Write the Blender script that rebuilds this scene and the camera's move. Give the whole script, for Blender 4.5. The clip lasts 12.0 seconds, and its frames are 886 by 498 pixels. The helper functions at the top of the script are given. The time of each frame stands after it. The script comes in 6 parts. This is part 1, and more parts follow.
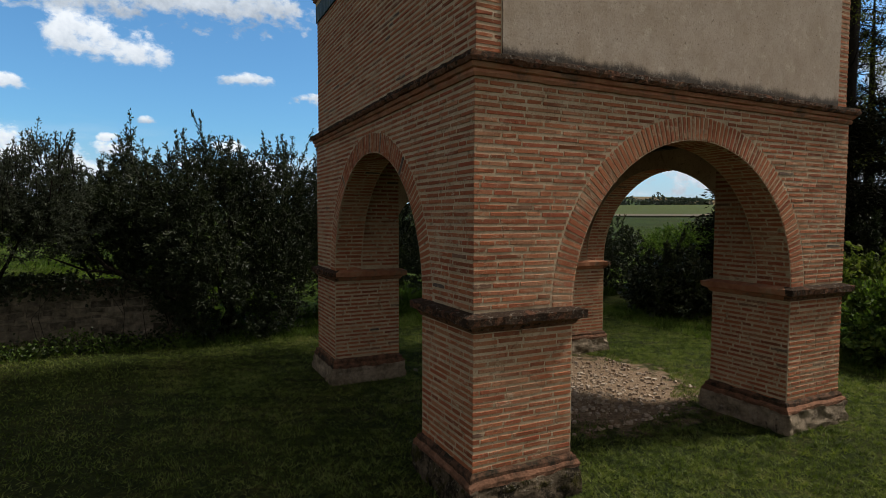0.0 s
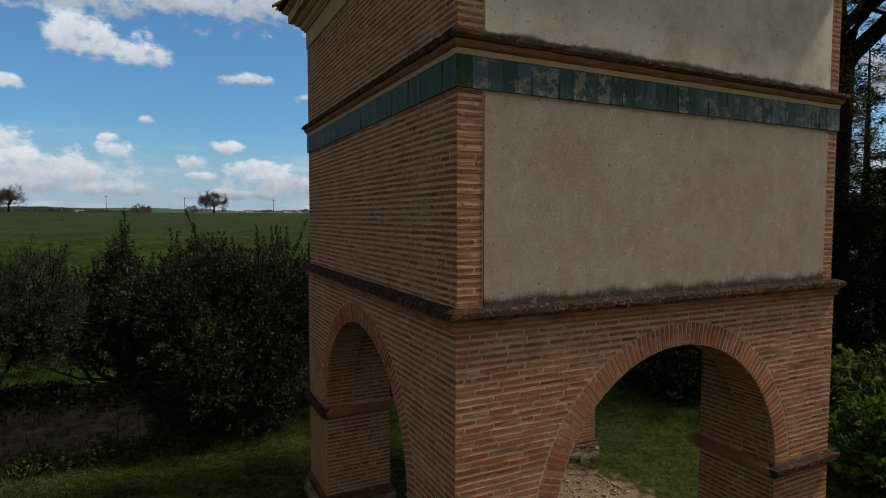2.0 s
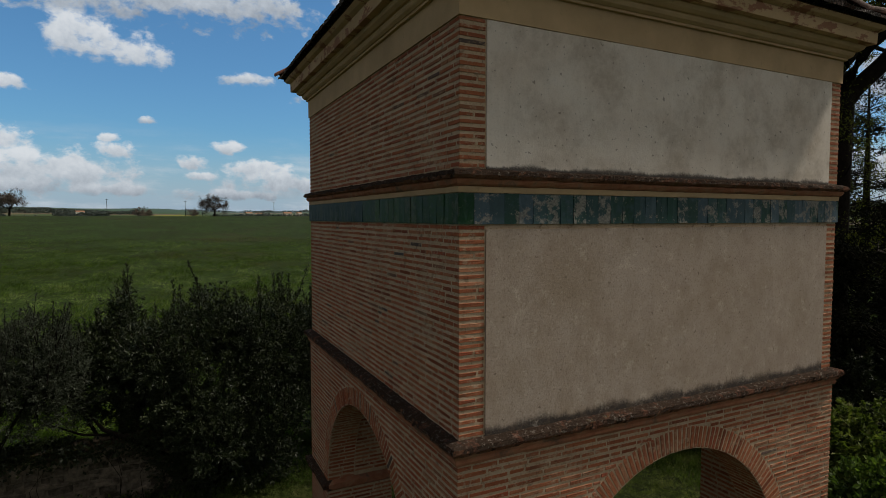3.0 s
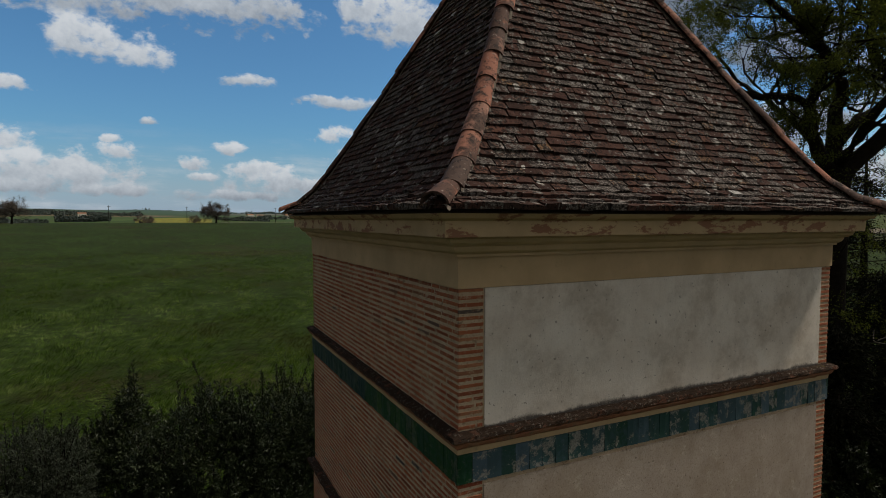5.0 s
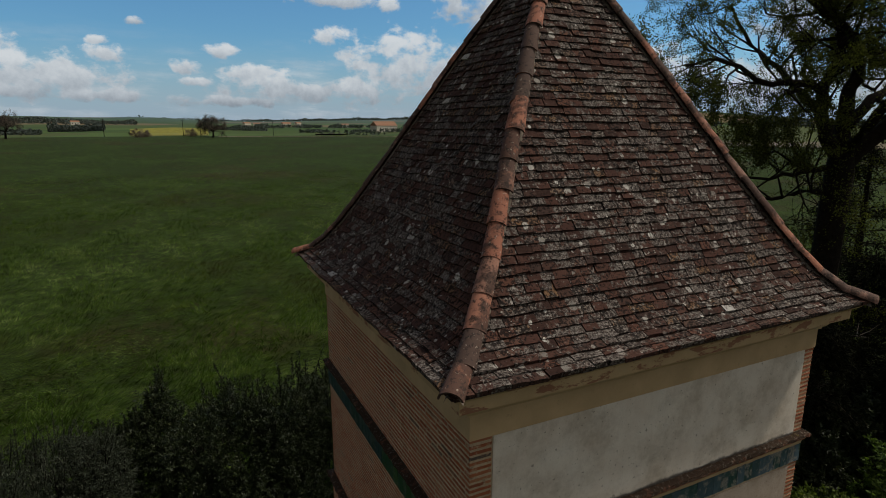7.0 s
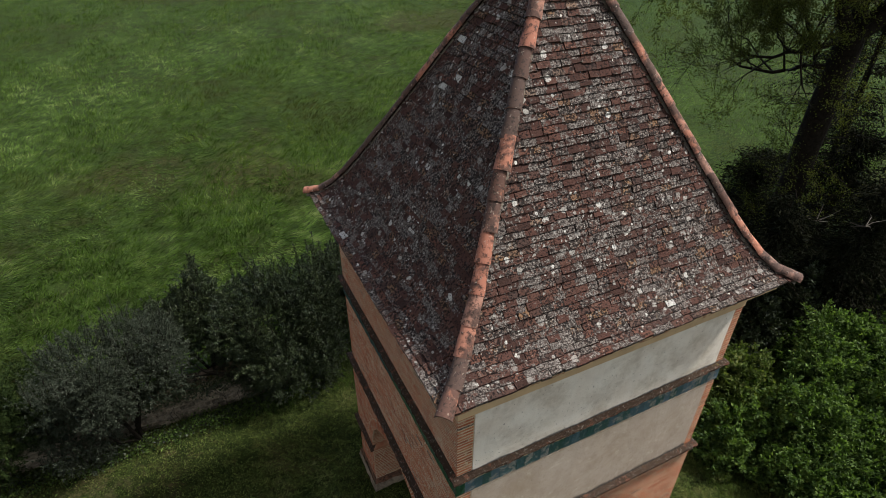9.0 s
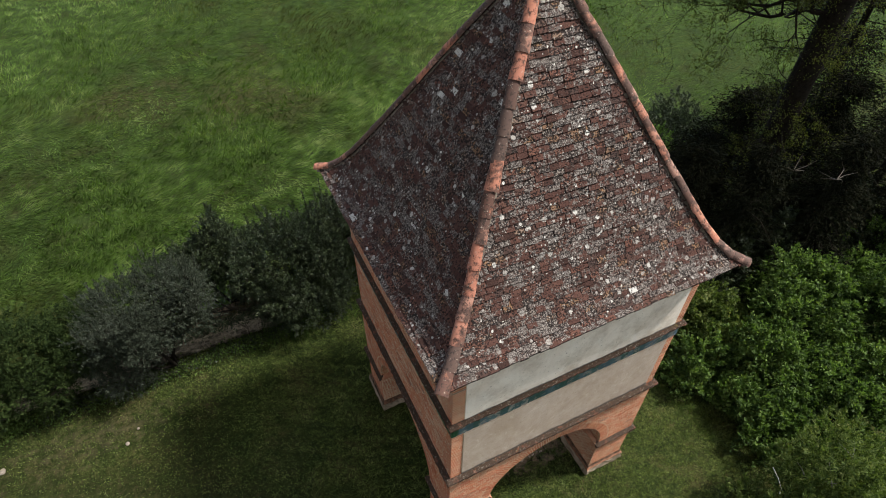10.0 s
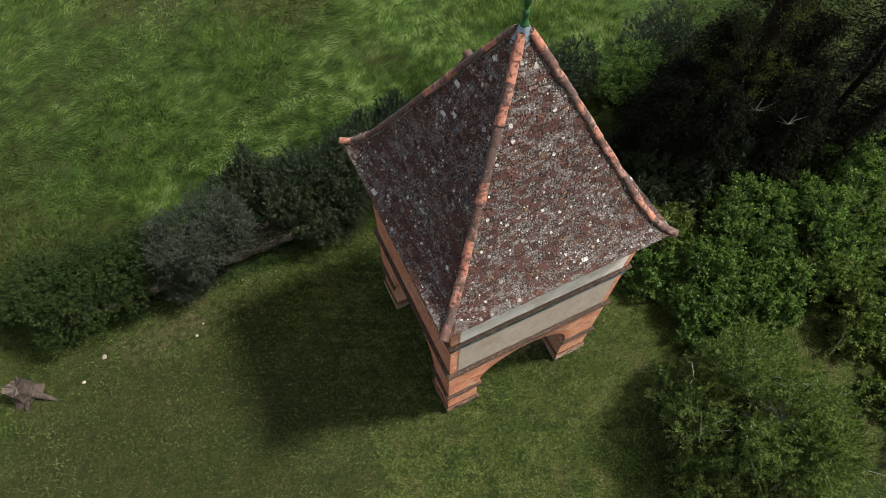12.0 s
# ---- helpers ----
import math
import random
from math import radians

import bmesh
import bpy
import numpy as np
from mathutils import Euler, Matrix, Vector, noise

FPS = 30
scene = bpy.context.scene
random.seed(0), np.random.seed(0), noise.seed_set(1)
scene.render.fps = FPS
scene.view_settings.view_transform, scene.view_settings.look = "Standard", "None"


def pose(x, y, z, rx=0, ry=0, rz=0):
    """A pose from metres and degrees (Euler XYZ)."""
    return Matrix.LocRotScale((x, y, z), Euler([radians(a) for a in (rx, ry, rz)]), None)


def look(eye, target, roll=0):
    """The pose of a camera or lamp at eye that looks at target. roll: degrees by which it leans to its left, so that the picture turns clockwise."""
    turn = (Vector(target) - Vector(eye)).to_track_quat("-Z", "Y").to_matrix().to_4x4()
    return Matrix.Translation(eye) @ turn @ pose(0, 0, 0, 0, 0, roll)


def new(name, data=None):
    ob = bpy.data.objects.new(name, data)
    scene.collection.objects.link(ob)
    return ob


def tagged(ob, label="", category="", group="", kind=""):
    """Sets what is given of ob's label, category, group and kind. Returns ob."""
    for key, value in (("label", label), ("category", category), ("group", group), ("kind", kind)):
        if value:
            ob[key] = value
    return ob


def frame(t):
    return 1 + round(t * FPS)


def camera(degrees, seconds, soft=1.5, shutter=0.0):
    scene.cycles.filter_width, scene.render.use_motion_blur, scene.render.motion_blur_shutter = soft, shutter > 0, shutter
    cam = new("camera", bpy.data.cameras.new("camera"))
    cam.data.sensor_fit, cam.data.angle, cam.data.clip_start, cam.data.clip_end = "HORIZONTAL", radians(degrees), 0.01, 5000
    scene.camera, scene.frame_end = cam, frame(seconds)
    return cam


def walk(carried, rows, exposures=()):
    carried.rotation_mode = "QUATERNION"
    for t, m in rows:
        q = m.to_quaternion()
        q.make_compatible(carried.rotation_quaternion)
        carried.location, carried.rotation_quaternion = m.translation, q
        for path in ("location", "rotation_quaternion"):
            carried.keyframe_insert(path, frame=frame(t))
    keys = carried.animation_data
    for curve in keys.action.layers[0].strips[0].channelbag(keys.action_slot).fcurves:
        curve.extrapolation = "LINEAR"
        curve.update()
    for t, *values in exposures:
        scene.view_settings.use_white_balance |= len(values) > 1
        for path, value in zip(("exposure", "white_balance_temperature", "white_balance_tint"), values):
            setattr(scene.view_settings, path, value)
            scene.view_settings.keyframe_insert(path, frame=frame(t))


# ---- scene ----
cam = camera(76.7, 12.0, 0.5)
ROWS = [
    (0.0, -5.518, -7.470, 2.690, 86.83, -0.14, -26.38),
    (0.5, -5.471, -7.461, 3.275, 86.77, -0.13, -26.39),
    (1.0, -5.413, -7.455, 3.851, 86.75, -0.09, -26.39),
    (1.5, -5.365, -7.467, 4.455, 86.79, -0.09, -26.39),
    (2.0, -5.331, -7.482, 5.059, 86.78, -0.05, -26.34),
    (2.5, -5.336, -7.475, 5.675, 86.76, -0.02, -26.34),
    (3.0, -5.344, -7.471, 6.300, 86.80, -0.04, -26.30),
    (5.0, -5.372, -7.555, 8.781, 86.87, -0.07, -26.18),
    (5.5, -5.430, -7.525, 9.379, 86.85, -0.11, -26.20),
    (6.0, -5.452, -7.525, 10.055, 86.88, -0.11, -26.19),
    (6.5, -5.516, -7.557, 10.700, 83.86, -0.12, -26.13),
    (7.0, -5.528, -7.570, 11.355, 77.56, -0.09, -26.10),
    (9.0, -5.470, -7.585, 14.732, 55.70, -0.12, -26.07),
    (9.5, -5.466, -7.592, 15.843, 50.34, -0.13, -26.06),
    (10.0, -5.445, -7.612, 16.975, 44.89, -0.13, -26.05),
    (10.5, -5.443, -7.596, 18.110, 39.38, -0.11, -26.03),
    (11.0, -5.440, -7.597, 19.215, 33.78, -0.10, -25.97),
    (11.5, -5.436, -7.581, 20.320, 29.63, -0.09, -25.93),
    (12.0, -5.444, -7.570, 21.462, 29.63, -0.05, -25.90),
]
EXPOSURES = [(0.0, -0.12, 6900, 9), (0.5, -0.27, 6900, 9), (1.5, -0.44, 6900, 9), (3.0, -0.59, 6900, 9), (5.0, -0.75, 6900, 9), (7.0, -0.72, 6900, 8), (9.0, 0.63, 6300, 8), (12.0, 1.03, 6300, 8)]
walk(cam, [(t, pose(*p)) for t, *p in ROWS], EXPOSURES)


# ---- light ----
# the sun stands to the east, a little south of it, so the shadow falls to the west
SUN_AZ, SUN_EL = 104.7, 54.0     # degrees clockwise from +y, degrees above the horizon
SKY_STRENGTH, SUN_STRENGTH = 0.125, 4.0
s_az, s_el = radians(SUN_AZ), radians(SUN_EL)
SUN_DIR = Vector((math.sin(s_az) * math.cos(s_el), math.cos(s_az) * math.cos(s_el), math.sin(s_el)))
sun_data = bpy.data.lights.new("sun", "SUN")
sun_data.energy, sun_data.angle, sun_data.color = SUN_STRENGTH, radians(7.0), (1.0, 0.94, 0.85)
sun = new("sun", sun_data)
sun.matrix_basis = look(SUN_DIR * 60, (0, 0, 0))


class Nodes:
    """Short hand for building a node tree."""

    def __init__(self, tree):
        self.tree = tree
        tree.nodes.clear()

    def node(self, kind, ins=None):
        nd = self.tree.nodes.new(kind)
        for k, v in (ins or {}).items():
            if isinstance(v, bpy.types.NodeSocket):
                self.tree.links.new(v, nd.inputs[k])
            else:
                nd.inputs[k].default_value = v
        return nd

    def math(self, op, a, b=0.0, c=0.0, clamp=False):
        nd = self.node("ShaderNodeMath", {0: a, 1: b, 2: c})
        nd.operation, nd.use_clamp = op, clamp
        return nd.outputs[0]

    def vmath(self, op, a, b=(0, 0, 0), out=0):
        nd = self.node("ShaderNodeVectorMath", {0: a, 1: b})
        nd.operation = op
        return nd.outputs[out]

    def dot(self, a, b):
        return self.vmath("DOT_PRODUCT", a, b, out="Value")

    def noise(self, vec, scale, detail=4.0, rough=0.55, out=0, distortion=0.0):
        return self.node("ShaderNodeTexNoise", {"Vector": vec, "Scale": scale, "Detail": detail, "Roughness": rough, "Distortion": distortion}).outputs[out]

    def ramp(self, fac, stops, mode="LINEAR"):
        nd = self.node("ShaderNodeValToRGB", {0: fac})
        nd.color_ramp.interpolation = mode
        el = nd.color_ramp.elements
        while len(el) < len(stops):
            el.new(0.5)
        for e, (p, c) in zip(el, stops):
            e.position = p
            e.color = (*c, 1.0) if len(c) == 3 else c
        return nd.outputs[0]

    def step(self, fac, lo, hi):
        nd = self.node("ShaderNodeMapRange")
        nd.interpolation_type = "SMOOTHSTEP"
        a, b, flip = (lo, hi, False) if lo < hi else (hi, lo, True)
        for k, v in (("Value", fac), ("From Min", a), ("From Max", b), ("To Min", 1.0 if flip else 0.0), ("To Max", 0.0 if flip else 1.0)):
            if isinstance(v, bpy.types.NodeSocket):
                self.tree.links.new(v, nd.inputs[k])
            else:
                nd.inputs[k].default_value = v
        return nd.outputs[0]

    def mix(self, fac, a, b, blend="MIX"):
        nd = self.tree.nodes.new("ShaderNodeMix")
        nd.data_type, nd.blend_type = "RGBA", blend
        for i, v in ((0, fac), (6, a), (7, b)):
            if isinstance(v, bpy.types.NodeSocket):
                self.tree.links.new(v, nd.inputs[i])
            elif i == 0:
                nd.inputs[0].default_value = v
            else:
                nd.inputs[i].default_value = (*v, 1.0) if len(v) == 3 else v
        return nd.outputs[2]


def way(az, el):
    a, e = radians(az), radians(el)
    return Vector((math.sin(a) * math.cos(e), math.cos(a) * math.cos(e), math.sin(e)))


# cumulus clouds of the sky: azimuth, elevation, half width, half height (degrees), greyness
CLOUDS = [
    (0.7, 19.0, 11.8, 2.3, 0.20), (8.0, 19.3, 4.3, 2.0, 0.25), (-7.4, 18.6, 5.8, 2.2, 0.15), (-5.3, 14.9, 3.7, 1.9, 0.0), (-2.1, 14.4, 3.4, 1.5, 0.0),
    (-6.9, 15.5, 2.5, 1.7, 0.0), (-11.2, 10.9, 1.8, 0.8, 0.0), (7.1, 12.9, 2.9, 0.7, 0.10), (13.6, 11.6, 2.7, 0.5, 0.15), (-1.5, 8.7, 1.0, 0.4, 0.10),
    (-3.9, 6.0, 1.7, 0.85, 0.0), (-4.2, 6.9, 1.0, 0.5, 0.0), (2.5, 5.2, 1.6, 0.8, 0.0), (5.6, 6.6, 1.7, 0.75, 0.0), (7.9, 4.7, 3.0, 1.1, 0.05),
    (3.6, 3.8, 1.9, 0.53, 0.10), (10.3, 3.9, 2.5, 1.0, 0.10), (-11.6, 6.4, 1.8, 1.1, 0.0), (-10.3, 4.8, 2.9, 1.3, 0.0), (-8.1, 3.5, 3.3, 0.95, 0.10),
    (-10.9, 2.8, 3.2, 0.8, 0.15), (-4.6, 2.5, 4.7, 0.7, 0.20), (22.6, 19.0, 6.4, 2.8, 0.10), (18.1, 19.9, 2.9, 1.8, 0.10), (25.4, 16.6, 3.0, 2.2, 0.15),
    (15.2, 8.2, 2.0, 1.45, 0.0), (16.1, 11.3, 3.9, 0.7, 0.10), (21.0, 11.1, 1.3, 0.7, 0.0), (22.5, 5.5, 7.4, 3.5, 0.10), (13.5, 3.2, 5.0, 1.1, 0.20),
    (6.1, 2.2, 6.5, 0.65, 0.25), (48.5, 17.6, 8.5, 4.6, 0.78), (57.0, 14.5, 6.5, 3.4, 0.60), (58.6, 8.4, 5.5, 2.9, 0.30), (62.6, 4.0, 4.5, 2.8, 0.15),
    (55.0, 3.2, 7.5, 2.3, 0.20), (-9.0, 3.9, 6.5, 1.9, 0.12), (9.0, 3.6, 6.0, 1.6, 0.12), (17.5, 3.4, 5.0, 1.6, 0.12), (32.8, 10.5, 6.7, 3.9, 0.20), (45.5, 5.0, 7.0, 2.2, 0.10), (70.0, 12.0, 9.0, 6.0, 0.30),
]


def build_world():
    world = bpy.data.worlds.new("sky")
    scene.world = world
    world.use_nodes = True
    n = Nodes(world.node_tree)
    sky = n.node("ShaderNodeTexSky")
    sky.sky_type, sky.sun_disc, sky.sun_elevation, sky.sun_rotation = "NISHITA", False, s_el, s_az
    sky.air_density, sky.dust_density, sky.ozone_density = 1.0, 1.2, 1.6
    coord = n.node("ShaderNodeTexCoord").outputs["Generated"]
    z = n.node("ShaderNodeSeparateXYZ", {0: coord}).outputs[2]
    # billows, seen in directions; finer towards the horizon
    warp = n.noise(coord, 9.0, 6.0, 0.62, out=1)
    fine = n.noise(n.vmath("ADD", n.vmath("MULTIPLY", coord, (1, 1, 1.5)), n.vmath("MULTIPLY", warp, (0.03, 0.03, 0.03))), 24.0, 8.0, 0.58)
    dens, grey = None, None
    for az, el, hw, hh, g in CLOUDS:
        d = way(az, el)
        right = Vector((d.y, -d.x, 0)).normalized()
        up = right.cross(d)
        u = n.math("MULTIPLY", n.dot(coord, right), 1 / math.sin(radians(hw)))
        v = n.math("MULTIPLY", n.math("SUBTRACT", n.dot(coord, up), 0.0), 1 / math.sin(radians(hh)))
        r2 = n.math("MULTIPLY_ADD", u, u, n.math("MULTIPLY", v, v))
        front = n.math("GREATER_THAN", n.dot(coord, d), 0.3)
        one = n.math("ADD", n.math("SUBTRACT", 1.0, n.math("MULTIPLY", n.math("POWER", r2, 0.7), 1.0)), n.math("MULTIPLY_ADD", front, 9.0, -9.0))
        shade = n.math("MULTIPLY_ADD", v, -0.26, 0.10 + g)
        share = n.math("POWER", 2.0, n.math("MULTIPLY", n.math("MAXIMUM", one, -3.0), 6.0))
        if dens is None:
            dens, grey, total = one, n.math("MULTIPLY", share, shade), share
        else:
            dens = n.math("MAXIMUM", dens, one)
            grey = n.math("MULTIPLY_ADD", share, shade, grey)
            total = n.math("ADD", total, share)
    grey = n.math("DIVIDE", grey, total)
    grey = n.node("ShaderNodeMix", {0: n.step(dens, -0.6, 0.2), 2: 0.15, 3: grey}).outputs[0]
    # loose clouds all over the rest of the sky, on a flat layer
    zc = n.math("ADD", n.math("MAXIMUM", z, 0.0), 0.1)
    flat = n.vmath("DIVIDE", coord, n.node("ShaderNodeCombineXYZ", {0: zc, 1: zc, 2: zc}).outputs[0])
    puff = n.noise(n.vmath("ADD", flat, (3.1, 7.7, 0)), 1.1, 8.0, 0.6)
    loose = n.step(puff, 0.31, 0.45)
    away = n.step(n.dot(coord, way(22, 8)), 0.80, 0.6)
    loose = n.math("MULTIPLY", loose, away)
    edge = n.math("MULTIPLY_ADD", n.math("SUBTRACT", fine, 0.5), 3.9, n.math("MAXIMUM", dens, -3.0))
    wisp = n.noise(n.vmath("MULTIPLY", coord, (1, 1, 5.0)), 7.0, 7.0, 0.6)
    thin = n.math("MULTIPLY", n.math("MULTIPLY", n.step(wisp, 0.47, 0.70), n.step(z, 0.16, 0.03)), 0.7)
    cover = n.math("MAXIMUM", n.step(edge, 0.0, 0.8), thin)
    cover = n.math("MULTIPLY", cover, n.step(z, -0.005, 0.03))
    haze = n.math("MULTIPLY", n.step(z, 0.15, 0.0), 0.8)
    blue = n.mix(1.0, sky.outputs[0], (SKY_STRENGTH * 0.60, SKY_STRENGTH * 1.10, SKY_STRENGTH * 1.45), "MULTIPLY")
    blue = n.mix(haze, blue, (0.52, 0.68, 0.90))
    detail = n.noise(coord, 60.0, 6.0, 0.6)
    light = n.math("ADD", n.math("MULTIPLY", n.math("SUBTRACT", detail, 0.5), 0.5), grey)
    white = n.ramp(light, [(0.0, (1.0, 1.08, 1.2)), (0.25, (0.70, 0.79, 0.92)), (0.6, (0.34, 0.41, 0.52)), (1.0, (0.15, 0.19, 0.25))])
    col = n.mix(n.math("MULTIPLY", cover, 0.95), blue, white)
    deck = n.ramp(puff, [(0.35, (0.225, 0.222, 0.219)), (0.55, (0.30, 0.296, 0.291)), (0.7, (0.175, 0.174, 0.175))])
    # the cloud veil glows round the sun
    near_sun = n.math("POWER", n.math("MAXIMUM", n.dot(coord, SUN_DIR), 0.0), 2.5)
    glow = n.node("ShaderNodeCombineXYZ", {0: n.math("MULTIPLY", near_sun, 0.50), 1: n.math("MULTIPLY", near_sun, 0.46), 2: n.math("MULTIPLY", near_sun, 0.41)}).outputs[0]
    deck = n.mix(1.0, deck, glow, "ADD")
    col = n.mix(n.math("MULTIPLY", loose, n.step(z, -0.005, 0.03)), col, deck)
    bg = n.node("ShaderNodeBackground", {"Color": col, "Strength": 1.0})
    n.node("ShaderNodeOutputWorld", {"Surface": bg.outputs[0]})


build_world()

# ---- materials ----
def material(name):
    m = bpy.data.materials.new(name)
    m.use_nodes = True
    n = Nodes(m.node_tree)
    return m, n


def finish(n, color, rough=0.8, bump=None, strength=0.4, dist=0.01, metal=0.0, spec=0.5, transmit=0.0, coat=0.0, normal=None):
    ins = {"Base Color": color, "Roughness": rough, "Metallic": metal, "Specular IOR Level": spec, "Coat Weight": coat}
    if bump is not None:
        nb = n.node("ShaderNodeBump", {"Height": bump, "Strength": strength, "Distance": dist})
        ins["Normal"] = nb.outputs[0]
    b = n.node("ShaderNodeBsdfPrincipled", ins)
    shader = b.outputs[0]
    if transmit > 0:
        t = n.node("ShaderNodeBsdfTranslucent", {"Color": n.mix(1.0, color, (1.5, 1.7, 0.7), "MULTIPLY")})
        shader = n.node("ShaderNodeMixShader", {0: transmit, 1: shader, 2: t.outputs[0]}).outputs[0]
    n.node("ShaderNodeOutputMaterial", {"Surface": shader})


def spot(n):
    """World position, and a random number for each piece (island or object)."""
    geo = n.node("ShaderNodeNewGeometry")
    info = n.node("ShaderNodeObjectInfo")
    rnd = n.math("FRACT", n.math("ADD", n.math("MULTIPLY", geo.outputs["Random Per Island"], 7.31), n.math("MULTIPLY", info.outputs["Random"], 3.77)))
    return geo.outputs["Position"], rnd


def brick_material(name, dark=0.0, warm=1.0):
    m, n = material(name)
    p, r = spot(n)
    col = n.ramp(r, [(0.0, (0.235, 0.078, 0.043)), (0.16, (0.32, 0.105, 0.055)), (0.36, (0.38, 0.13, 0.066)), (0.58, (0.43, 0.16, 0.083)),
                     (0.74, (0.34, 0.095, 0.052)), (0.88, (0.46, 0.21, 0.12)), (0.965, (0.33, 0.15, 0.085)), (1.0, (0.10, 0.085, 0.08))])
    big = n.noise(p, 1.1, 4.0, 0.6)
    fine = n.noise(p, 38.0, 6.0, 0.65)
    col = n.mix(n.math("MULTIPLY", n.step(fine, 0.57, 0.8), 0.5), col, (0.52, 0.30, 0.17))
    col = n.mix(n.math("MULTIPLY", n.step(big, 0.52, 0.72), 0.35), col, (0.55, 0.38, 0.25))
    col = n.mix(n.math("MULTIPLY", n.step(n.noise(p, 5.0, 4.0, 0.65), 0.57, 0.72), 0.4 + dark), col, (0.11, 0.07, 0.05))
    smear = n.noise(n.vmath("MULTIPLY", p, (1.0, 1.0, 2.2)), 4.2, 8.0, 0.75)
    col = n.mix(n.math("MULTIPLY", n.step(smear, 0.57, 0.68), 0.72), col, (0.60, 0.48, 0.36))
    ragged = n.math("ADD", n.math("MULTIPLY", n.noise(p, 19.0, 5.0, 0.7), 0.7), n.math("MULTIPLY", n.noise(p, 2.2, 4.0, 0.6), 0.3))
    col = n.mix(n.math("MULTIPLY", n.step(ragged, 0.535, 0.60), 0.55), col, (0.50, 0.37, 0.265))
    pit = n.noise(p, 24.0, 4.0, 0.65)
    col = n.mix(n.math("MULTIPLY", n.step(pit, 0.57, 0.67), 0.55), col, (0.11, 0.045, 0.03))
    finish(n, col, 0.92, n.math("ADD", pit, n.noise(p, 90.0, 5.0, 0.7)), 0.7, 0.009, spec=0.15)
    return m


def mortar_material():
    m, n = material("lime_mortar")
    p, r = spot(n)
    col = n.ramp(n.noise(p, 3.0, 6.0, 0.65), [(0.3, (0.44, 0.335, 0.235)), (0.55, (0.57, 0.445, 0.32)), (0.75, (0.67, 0.55, 0.42))])
    col = n.mix(n.step(n.noise(p, 40.0, 6.0, 0.75), 0.52, 0.68), col, (0.33, 0.22, 0.14))
    col = n.mix(n.math("MULTIPLY", n.step(n.noise(p, 9.0, 6.0, 0.7), 0.56, 0.66), 0.6), col, (0.16, 0.105, 0.07))
    finish(n, col, 0.95, n.noise(p, 130.0, 5.0, 0.7), 0.5, 0.005, spec=0.15)
    return m


def render_coat():
    """The pale lime render of the panels, streaked and blackened where water runs off the ledge."""
    m, n = material("lime_render")
    p, r = spot(n)
    sep = n.node("ShaderNodeSeparateXYZ", {0: p})
    z = sep.outputs[2]
    patch = n.noise(p, 1.1, 5.0, 0.6)
    col = n.ramp(patch, [(0.3, (0.74, 0.65, 0.57)), (0.5, (0.83, 0.76, 0.69)), (0.7, (0.88, 0.83, 0.77))])
    col = n.mix(n.math("MULTIPLY", n.step(z, 6.5, 6.3), 0.72), col, (0.33, 0.245, 0.19))
    streak = n.noise(n.vmath("MULTIPLY", p, (5.0, 5.0, 0.35)), 1.0, 6.0, 0.65)
    col = n.mix(n.math("MULTIPLY", n.step(streak, 0.46, 0.75), 0.10), col, (0.30, 0.235, 0.165))
    col = n.mix(n.math("MULTIPLY", n.step(n.noise(p, 1.3, 8.0, 0.72), 0.42, 0.68), 0.5), col, (0.33, 0.255, 0.18))
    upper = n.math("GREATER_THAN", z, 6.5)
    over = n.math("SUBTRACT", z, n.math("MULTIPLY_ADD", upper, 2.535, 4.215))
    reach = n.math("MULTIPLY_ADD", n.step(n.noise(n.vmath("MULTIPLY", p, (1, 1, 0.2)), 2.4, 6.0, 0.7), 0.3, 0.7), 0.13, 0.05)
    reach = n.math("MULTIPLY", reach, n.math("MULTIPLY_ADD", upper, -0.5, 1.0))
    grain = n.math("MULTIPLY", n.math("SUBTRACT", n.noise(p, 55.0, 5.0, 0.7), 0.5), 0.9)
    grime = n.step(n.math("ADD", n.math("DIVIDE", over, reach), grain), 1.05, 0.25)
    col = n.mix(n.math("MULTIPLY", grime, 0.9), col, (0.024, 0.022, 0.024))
    lower = n.math("MULTIPLY_ADD", n.step(z, 6.5, 6.3), 0.75, 0.25)
    blot = n.step(n.noise(n.vmath("MULTIPLY", p, (1.0, 1.0, 0.7)), 9.0, 4.0, 0.65), 0.48, 0.6)
    col = n.mix(n.math("MULTIPLY", n.math("MULTIPLY", blot, lower), 0.16), col, (0.26, 0.19, 0.135))
    pale = n.step(n.noise(n.vmath("ADD", p, (9, 0, 4)), 5.0, 9.0, 0.8), 0.54, 0.66)
    col = n.mix(n.math("MULTIPLY", pale, 0.3), col, (0.80, 0.73, 0.63))
    speck = n.step(n.noise(p, 38.0, 3.0, 0.65), 0.54, 0.62)
    col = n.mix(n.math("MULTIPLY", n.math("MULTIPLY", speck, lower), 0.32), col, (0.20, 0.155, 0.115))
    pock = n.step(n.noise(n.vmath("ADD", p, (3, 0, 1)), 19.0, 3.0, 0.5), 0.655, 0.69)
    col = n.mix(n.math("MULTIPLY", pock, 0.55), col, (0.13, 0.10, 0.075))
    finish(n, col, 0.92, n.noise(p, 40.0, 8.0, 0.78), 0.6, 0.008, spec=0.15)
    return m


